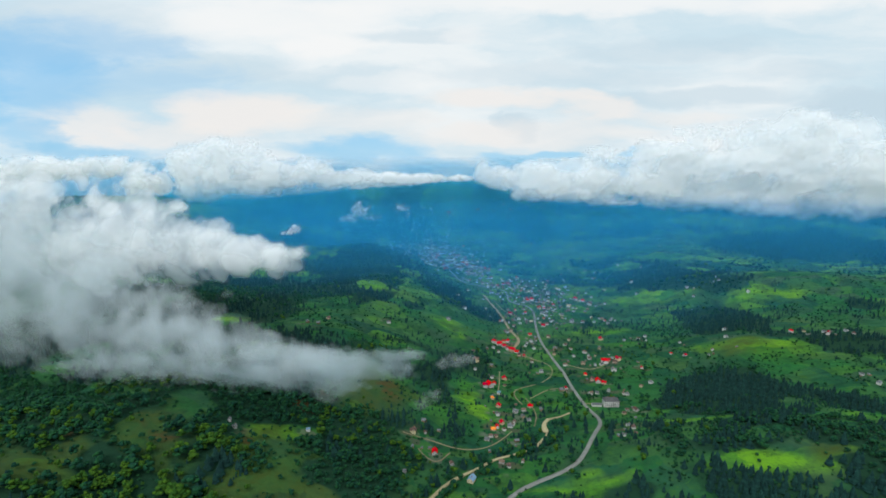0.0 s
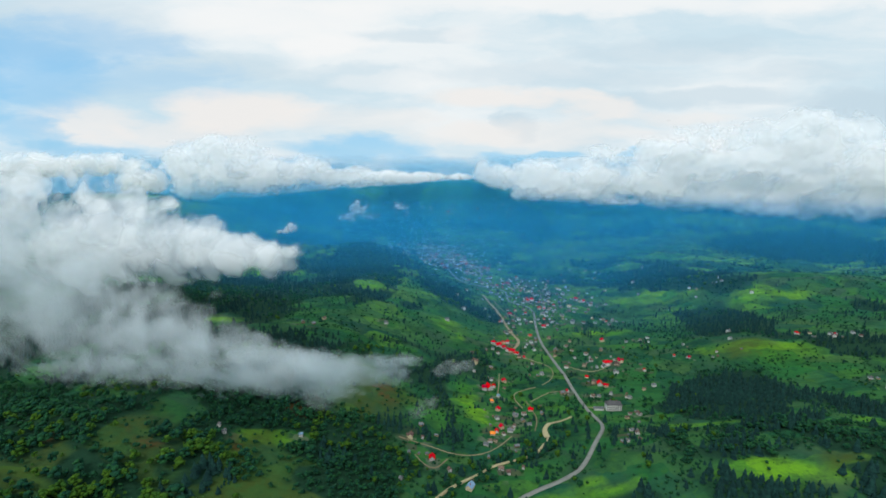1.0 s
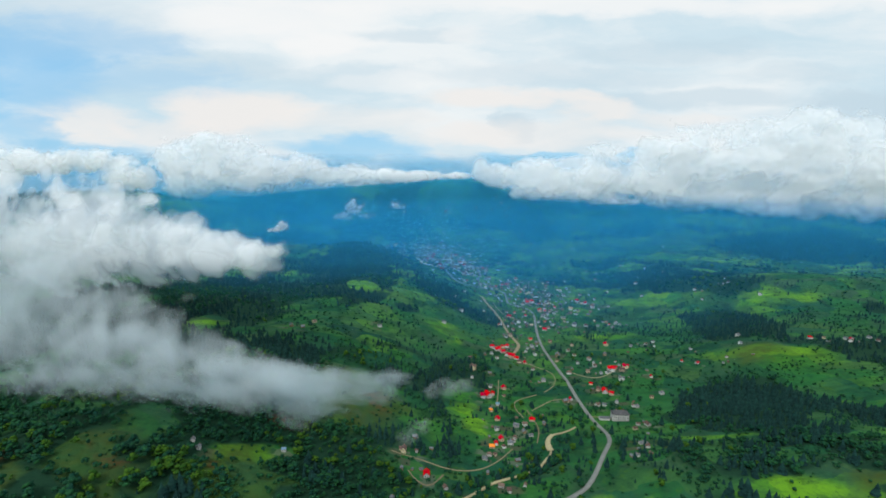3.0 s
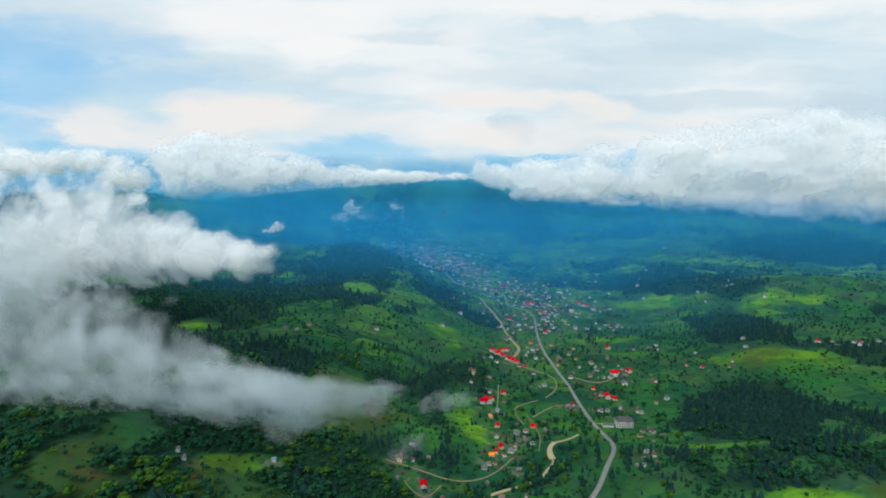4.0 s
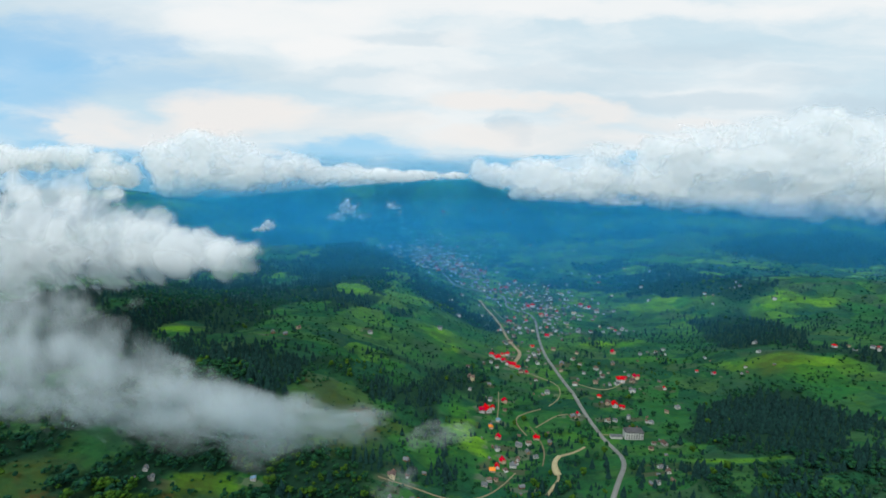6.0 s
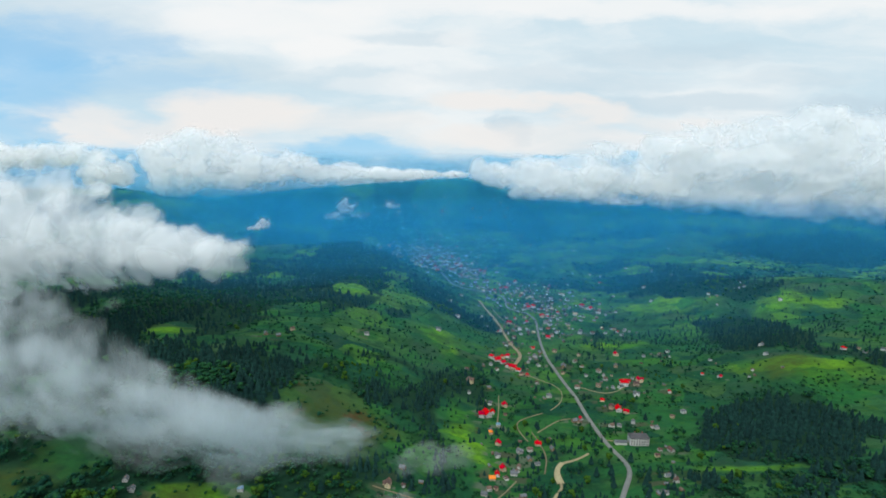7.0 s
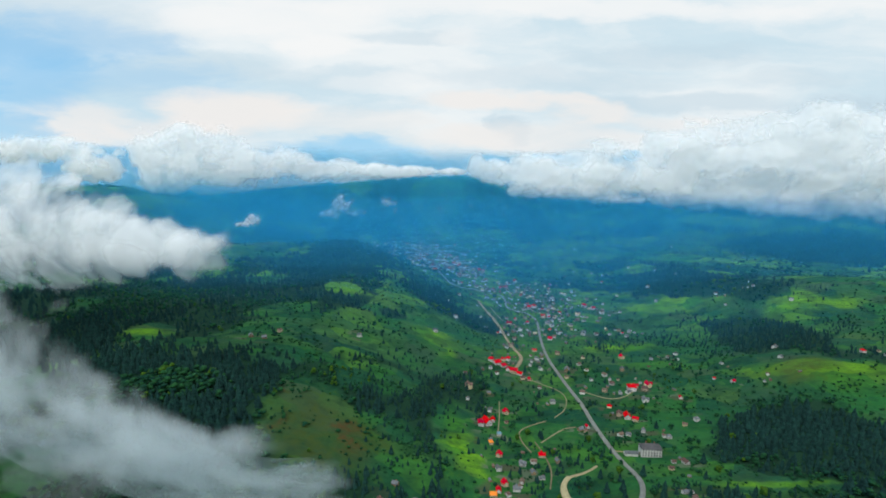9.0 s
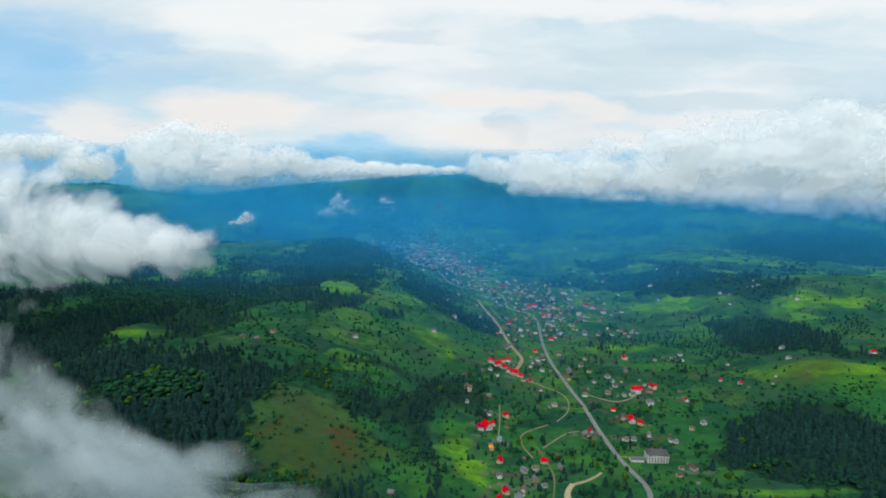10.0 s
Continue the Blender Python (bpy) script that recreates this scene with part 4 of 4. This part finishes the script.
def up_valley():
    y = dice.uniform(2130, 2480)
    return float(axis_x(y)) + dice.gauss(20, 260), y


def along_road():
    y = dice.uniform(820, 1480)
    return float(axis_x(y)) + dice.gauss(10, 70), y


def upper_village():
    y = dice.uniform(1060, 1500)
    return float(axis_x(y)) + 40 + dice.gauss(0, 75), y


def on_slopes():
    y = dice.uniform(800, 2000)
    return float(axis_x(y)) + dice.choice((1, 1, 1, -1)) * dice.uniform(90, 600), y


settle(150, by_neighbours, "ssgswsp", 3.2, 6.2, 1.5)
settle(66, along_road, "ggwpps", 5, 8, 4)
settle(12, on_slopes, "wpgsp", 4.5, 7.5, 20)


def far_houses(name, count, draw, low, high, label):
    """The far town: walls and gabled roofs of many small houses, joined."""
    a, b, h, r, e = 0.5, 0.38, 0.36, 0.30, 0.06
    v = np.array([(-a, -b, -0.2), (a, -b, -0.2), (a, b, -0.2), (-a, b, -0.2), (-a, -b, h), (a, -b, h), (a, b, h), (-a, b, h), (-a, 0, h + r), (a, 0, h + r),
                  (-a - e, -b - e, h - 0.03), (a + e, -b - e, h - 0.03), (a + e, b + e, h - 0.03), (-a - e, b + e, h - 0.03), (-a - e, 0, h + r + 0.03), (a + e, 0, h + r + 0.03)])
    f = np.array([(0, 1, 5), (0, 5, 4), (1, 2, 6), (1, 6, 5), (2, 3, 7), (2, 7, 6), (3, 0, 4), (3, 4, 7), (5, 6, 9), (7, 4, 8), (10, 11, 15), (10, 15, 14), (12, 13, 14), (12, 14, 15)])
    vs, fs, tint, made = [], [], [], 0
    while made < count:
        x, y = draw()
        if road_gap(x, y) < 6 or not free(x, y, 2):
            continue
        size, turn = dice.uniform(low, high), radians(dice.choice((0, 90)) + dice.uniform(-35, 35))
        homes.append((x, y, size))
        c, s = math.cos(turn), math.sin(turn)
        p = v * size * (1, 1, dice.uniform(0.8, 1.3))
        vs.append(np.stack([p[:, 0] * c - p[:, 1] * s + x, p[:, 0] * s + p[:, 1] * c + y, p[:, 2] + float(height(x, y))], 1))
        fs.append(f + made * len(v))
        tint += [dice.choice((0, 0, 4, 5))] * 10 + [dice.choice((1, 1, 1, 2, 3, 3, 5, 4))] * 4
        made += 1
    me = raw_mesh(name, np.concatenate(vs), np.concatenate(fs), M_PLASTER)
    for m in (M_RED, M_GREY, M_BROWN, M_WOOD, M_CREAM):
        me.materials.append(m)
    me.polygons.foreach_set("material_index", np.array([{0: 0, 1: 2, 2: 1, 3: 3, 4: 4, 5: 5}[k] for k in tint], np.int32))
    tagged(new(name, me), label, "houses", kind="stuff")


far_houses("town_houses", 300, in_town, 7, 12, "far town of small white houses with grey, brown and red roofs")
far_houses("village_houses", 150, upper_village, 4.5, 8, "dense upper village of small white and grey houses with mixed roofs")
far_houses("hamlet_houses", 60, up_valley, 8, 14, "scattered far white houses up the valley")

far_houses("farm_houses", 26, lambda: (dice.uniform(150, 1150), dice.uniform(1300, 2100)), 5, 8, "lone far white farmhouses strewn over the eastern fields")


def build_school(x, y, turn):
    house = new("school")
    wall, roof = bmesh.new(), bmesh.new()
    box(wall, -11, 11, -5.2, 5.2, -2.5, 9.6)
    gable_roof(roof, 22, 10.4, 9.6, 3.6, 0.7, 3.6)
    part("wall", wall, M_PLASTER, house)
    part("roof", roof, M_SLATE, house, "dark grey sheet roof")
    for k in range(8):
        pier = bmesh.new()
        box(pier, -10.9 + k * 3.03, -10.3 + k * 3.03, -5.6, -5.2, -1.5, 9.4)
        part("pilaster", pier, M_PLASTER, house)
    window_parts(house, [(-9.1 + k * 3.03, side * 5.2, z, True) for side in (-1, 1) for z in (1.8, 4.9, 8.0) for k in range(7)], 1.6, 2.1)
    door = bmesh.new()
    box(door, -11.06, -10.94, -1, 1, 0, 2.4)
    part("door", door, M_WOOD, house)
    for k in (-5.0, 4.0):
        stack = bmesh.new()
        box(stack, k, k + 0.9, 0.8, 1.7, 11.5, 14.4)
        part("chimney", stack, M_BRICK, house)
    house.matrix_basis = pose(x, y, float(height(x, y)) + 0.6, 0, 0, turn)
    homes.append((x, y, 30))
    return tagged(house, "long white three-storey school building with dark grey hipped roof", "school")


build_school(251, 671, -4)
annex = new("annex")
bm = bmesh.new()
gable_walls(bm, 14, 6, 3, 1.6)
part("wall", bm, M_PLASTER, annex)
bm = bmesh.new()
gable_roof(bm, 14, 6, 3, 1.6, 0.4)
part("roof", bm, M_GREY, annex)
annex.matrix_basis = pose(230, 671, float(height(230, 671)) + 0.4, 0, 0, -4)
homes.append((230, 671, 14))
tagged(annex, "low white annex with grey roof beside the school", "annex")


# ---------------------------------------------------------------- trees
def cone_tiers(tiers, sides, seed, lean=0.08):
    """A spruce one metre high: drooping whorls of ragged boughs."""
    r = np.random.default_rng(seed)
    verts, faces = [], []
    for i in range(tiers):
        z0, z1 = 0.10 + 0.78 * i / tiers, min(1.0, 0.10 + 0.78 * (i + 1.75) / tiers)
        w = 0.23 * (1 - i / tiers) ** 0.8 + 0.03
        base = len(verts)
        verts.append((r.normal(0, 0.01), r.normal(0, 0.01), z1))
        for k in range(sides):
            a = (k + 0.5 * (i % 2)) / sides * 2 * math.pi
            q = w * r.uniform(0.7, 1.25)
            verts.append((q * math.cos(a), q * math.sin(a), z0 - r.uniform(0, 0.05)))
        for k in range(sides):
            faces.append((base, base + 1 + k, base + 1 + (k + 1) % sides))
    return np.array(verts), np.array(faces)


def clumps(count, seed, wide=0.30, tall=0.34, grain=0.20):
    """A broad crown one metre high: many uneven leafy clumps with gaps between them."""
    r = np.random.default_rng(seed)
    bm = bmesh.new()
    bmesh.ops.create_icosphere(bm, subdivisions=1, radius=1.0)
    unit = np.array([v.co[:] for v in bm.verts])
    tri = np.array([[v.index for v in f.verts] for f in bm.faces])
    bm.free()
    verts, faces = [], []
    for k in range(count):
        d = r.normal(size=3)
        d /= np.linalg.norm(d)
        c = d * np.array([wide, wide, tall]) * r.uniform(0.45, 0.95) + (0, 0, 0.60) if count > 1 else np.array([0, 0, 0.55])
        s = r.uniform(0.75, 1.25) * (grain if count > 1 else 0.40)
        v = unit * s * r.uniform(0.72, 1.22, (len(unit), 1)) * (1, 1, 0.85) + c
        faces.append(tri + k * len(unit))
        verts.append(v)
    return np.concatenate(verts), np.concatenate(faces)


def trunk_shape(sides=5, wide=0.028, top=0.6):
    a = np.arange(sides) / sides * 2 * math.pi
    v = np.concatenate([np.stack([np.cos(a) * wide * s, np.sin(a) * wide * s, np.full(sides, z)], 1) for s, z in ((1.4, -0.08), (1.0, 0.1), (0.5, top))])
    f = [(k + o, (k + 1) % sides + o, (k + 1) % sides + sides + o, k + sides + o) for o in (0, sides) for k in range(sides)]
    return v, np.array(f)


SPRUCE = [cone_tiers(5, 7, s) for s in range(4)]
SPRUCE_FAR = [cone_tiers(2, 5, 20 + s) for s in range(3)]
BROAD = [clumps(14, 40 + s, 0.33, 0.32, 0.15) for s in range(4)]
BROAD_MID = [clumps(5, 50 + s, 0.26, 0.28, 0.22) for s in range(4)]
BROAD_FAR = [clumps(1, 60 + s) for s in range(4)]


def plant(name, shapes, x, y, tall, wide, mat, label, seed):
    """All trees of one wood as one mesh."""
    if len(x) == 0:
        return
    r = np.random.default_rng(seed)
    z = height(x, y) - 0.02 * tall
    which, a = r.integers(0, len(shapes), len(x)), r.uniform(0, 2 * math.pi, len(x))
    vs, fs, base = [], [], 0
    for k, (v, f) in enumerate(shapes):
        i = np.where(which == k)[0]
        if len(i) == 0:
            continue
        c, s = np.cos(a[i])[:, None], np.sin(a[i])[:, None]
        px = (v[None, :, 0] * c - v[None, :, 1] * s) * (tall[i] * wide[i])[:, None] + x[i][:, None]
        py = (v[None, :, 0] * s + v[None, :, 1] * c) * (tall[i] * wide[i])[:, None] + y[i][:, None]
        pz = v[None, :, 2] * tall[i][:, None] + z[i][:, None]
        vs.append(np.stack([px, py, pz], -1).reshape(-1, 3))
        fs.append((f[None] + (np.arange(len(i)) * len(v))[:, None, None]).reshape(-1, 3) + base)
        base += len(i) * len(v)
    tagged(new(name, raw_mesh(name, np.concatenate(vs), np.concatenate(fs), mat)), label, "trees", kind="stuff")


def candidates(y0, y1, step, seed):
    r = np.random.default_rng(seed)
    gx, gy = np.meshgrid(np.arange(-1.08 * y1 - 60, 1.08 * y1 + 60, step), np.arange(y0, y1, step))
    x = gx.ravel() + r.uniform(-0.5, 0.5, gx.size) * step
    y = gy.ravel() + r.uniform(-0.5, 0.5, gx.size) * step
    keep = np.abs(x) < 1.05 * y + 50
    x, y = x[keep], y[keep]
    w = wood_at(x, y)
    hedge = (1 - smooth(np.abs(fbm(x, y, 150, 3, 81) - 0.5), 0.008, 0.032)) * smooth(fbm(x, y, 300, 2, 83), 0.36, 0.50)
    hedge = np.maximum(hedge, (1 - smooth(np.abs(fbm(x, y, 100, 3, 181) - 0.52), 0.005, 0.020)) * smooth(fbm(x, y, 260, 2, 183), 0.40, 0.54))
    open_ = spots(x + 30 * (fbm(x, y, 40, 3, 85) - 0.5), y + 30 * (fbm(x, y, 40, 3, 86) - 0.5), MEADOWS)
    lone = 0.022 + 0.46 * smooth(fbm(x, y, 48, 4, 87), 0.50, 0.62)
    chance = np.maximum(w * (0.45 + 0.75 * np.maximum(smooth(fbm(x, y, 35, 3, 88), 0.32, 0.55), dark_at(x, y))), np.maximum(hedge * 0.9, lone) * (1 - 0.8 * open_))
    chance = chance * (1 - 0.9 * smooth(spots(x, y, BRIGHT[:5]), 0.15, 0.5))
    ok = r.random(len(x)) < chance
    x, y, w = x[ok], y[ok], w[ok]
    gap = road_gap(x, y)
    ok = gap > 4.5
    for a, b, s in homes:
        ok &= (x - a) ** 2 + (y - b) ** 2 > (s * 0.62 + 2.5) ** 2
    return x[ok], y[ok], w[ok], r


def build_woods():
    for k, (y0, y1, step) in enumerate(((255, 580, 5.5), (580, 760, 5.8), (760, 1300, 7.5), (1300, 2000, 11.0), (2000, 2800, 15.0))):
        x, y, w, r = candidates(y0, y1, step, 90 + k)
        spruce = r.random(len(x)) < smooth(fbm(x, y, 160, 3, 97) + 0.30 * dark_at(x, y) + 0.10 * w + 0.16 * ((x > 200) & (y < 620)) + 0.06 * smooth(y, 700, 1600) - 0.30 * ((x < -130) & (y < 560)) * (1 - spots(x, y, [(-218, 415, 40, 28, 27)])), 0.49, 0.66)
        tall = (0.38 + 0.85 * r.random(len(x)) ** 1.3) * np.where(spruce, 11, 9) * (1 + 0.25 * (k == 4)) * np.where(w > 0.35, 1.0, 0.68) * np.where((x < -180) & (y < 480) & ~spruce, 1.25, 1.0)
        closed = dark_at(x, y)
        tall = tall * (1 + 0.22 * closed) * (1 + 0.25 * (spruce & (x > 180) & (y < 560)))
        wide = (1 + 0.25 * closed) * r.uniform(0.8, 1.25, len(x)) * (1 + 0.35 * (k >= 3))
        young = ~spruce & (r.random(len(x)) < np.where((x > 150) & (y < 650), 0.12, 0.40) * smooth(fbm(x, y, 110, 3, 99), 0.45, 0.62) * np.where((x < -120) & (y > 560), 0.35, 1.0) + 0.25 * ((x < -200) & (y < 460)))
        where = ("on the near slopes", "below the village", "around the village", "before the town", "on the far hills")[k]
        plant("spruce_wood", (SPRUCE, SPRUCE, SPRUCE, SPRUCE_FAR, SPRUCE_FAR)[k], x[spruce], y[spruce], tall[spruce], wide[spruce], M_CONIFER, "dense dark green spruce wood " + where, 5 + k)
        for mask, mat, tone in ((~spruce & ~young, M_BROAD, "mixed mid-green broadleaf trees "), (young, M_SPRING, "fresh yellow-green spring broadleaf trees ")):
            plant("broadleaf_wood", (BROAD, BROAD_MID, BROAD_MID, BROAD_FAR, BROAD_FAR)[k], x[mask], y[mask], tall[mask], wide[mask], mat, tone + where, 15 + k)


build_woods()


def build_shrubs():
    """Bushes and saplings strewn over pasture and along the edges of the woods."""
    for k, (y0, y1, step) in enumerate(((300, 800, 4.6), (800, 1400, 8.0))):
        r = np.random.default_rng(300 + k)
        gx, gy = np.meshgrid(np.arange(-1.05 * y1, 1.05 * y1, step), np.arange(y0, y1, step))
        x = gx.ravel() + r.uniform(-0.5, 0.5, gx.size) * step
        y = gy.ravel() + r.uniform(-0.5, 0.5, gx.size) * step
        keep = np.abs(x) < 1.02 * y + 30
        x, y = x[keep], y[keep]
        chance = 0.02 + 0.48 * smooth(fbm(x, y, 38, 4, 311), 0.50, 0.62) + 0.5 * (1 - smooth(np.abs(fbm(x, y, 90, 3, 313) - 0.5), 0.004, 0.02))
        chance = chance * (1 - 0.85 * np.maximum(spots(x, y, BRIGHT), spots(x, y, OLIVE)))
        ok = (r.random(len(x)) < chance) & (road_gap(x, y) > 3.5)
        for a, b, s in homes:
            ok &= (x - a) ** 2 + (y - b) ** 2 > (s * 0.6 + 1) ** 2
        x, y = x[ok], y[ok]
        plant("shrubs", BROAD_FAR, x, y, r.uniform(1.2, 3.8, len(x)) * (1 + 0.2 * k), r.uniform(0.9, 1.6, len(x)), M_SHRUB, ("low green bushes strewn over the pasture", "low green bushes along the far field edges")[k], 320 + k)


build_shrubs()


def build_tree(kind):
    tree = new("tree" if kind != "spruce" else "spruce_tree")
    v, f = trunk_shape(top=0.62 if kind != "spruce" else 0.9)
    mesh_object("trunk", v.tolist(), f.tolist(), M_BARK, tree)
    v, f = cone_tiers(7, 9, 200) if kind == "spruce" else clumps(16, 210 if kind == "broad" else 211, 0.30, 0.34, 0.17)
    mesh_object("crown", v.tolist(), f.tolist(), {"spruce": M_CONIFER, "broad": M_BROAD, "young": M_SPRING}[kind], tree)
    label = {"spruce": "tall dark green spruce standing beside the meadow", "broad": "rounded mid-green broadleaf tree standing in pasture", "young": "young yellow-green broadleaf tree in spring leaf"}[kind]
    return tagged(tree, label, "tree", "single trees")


def build_single_trees():
    first = {}
    count = 0
    while count < 220:
        y = dice.uniform(440, 900)
        x = float(axis_x(y)) + dice.gauss(20, 95)
        if count % 2:
            k = dice.randrange(len(STREAM) - 1)
            t = dice.random()
            x = STREAM[k][0] * (1 - t) + STREAM[k + 1][0] * t + dice.choice((-1, 1)) * dice.uniform(6.5, 15)
            y = STREAM[k][1] * (1 - t) + STREAM[k + 1][1] * t + dice.uniform(-7, 7)
        if road_gap(x, y) < 3.5 or not free(x, y, 5) or float(spots(x, y, MEADOWS[:4])) > 0.2:
            continue
        kind = dice.choice(("spruce", "broad", "broad", "young"))
        tall = dice.uniform(7, 11) * (1.3 if kind == "spruce" else 1.0)
        m = pose(x, y, float(height(x, y)) - 0.1, 0, 0, dice.uniform(0, 360)) @ Matrix.Diagonal((tall, tall, tall, 1))
        if kind not in first:
            first[kind] = (build_tree(kind), tall)
            first[kind][0].matrix_basis = m
        else:
            s = 1 / first[kind][1]
            copy_thing(first[kind][0], m @ Matrix.Diagonal((s, s, s, 1)))
        count += 1


build_single_trees()
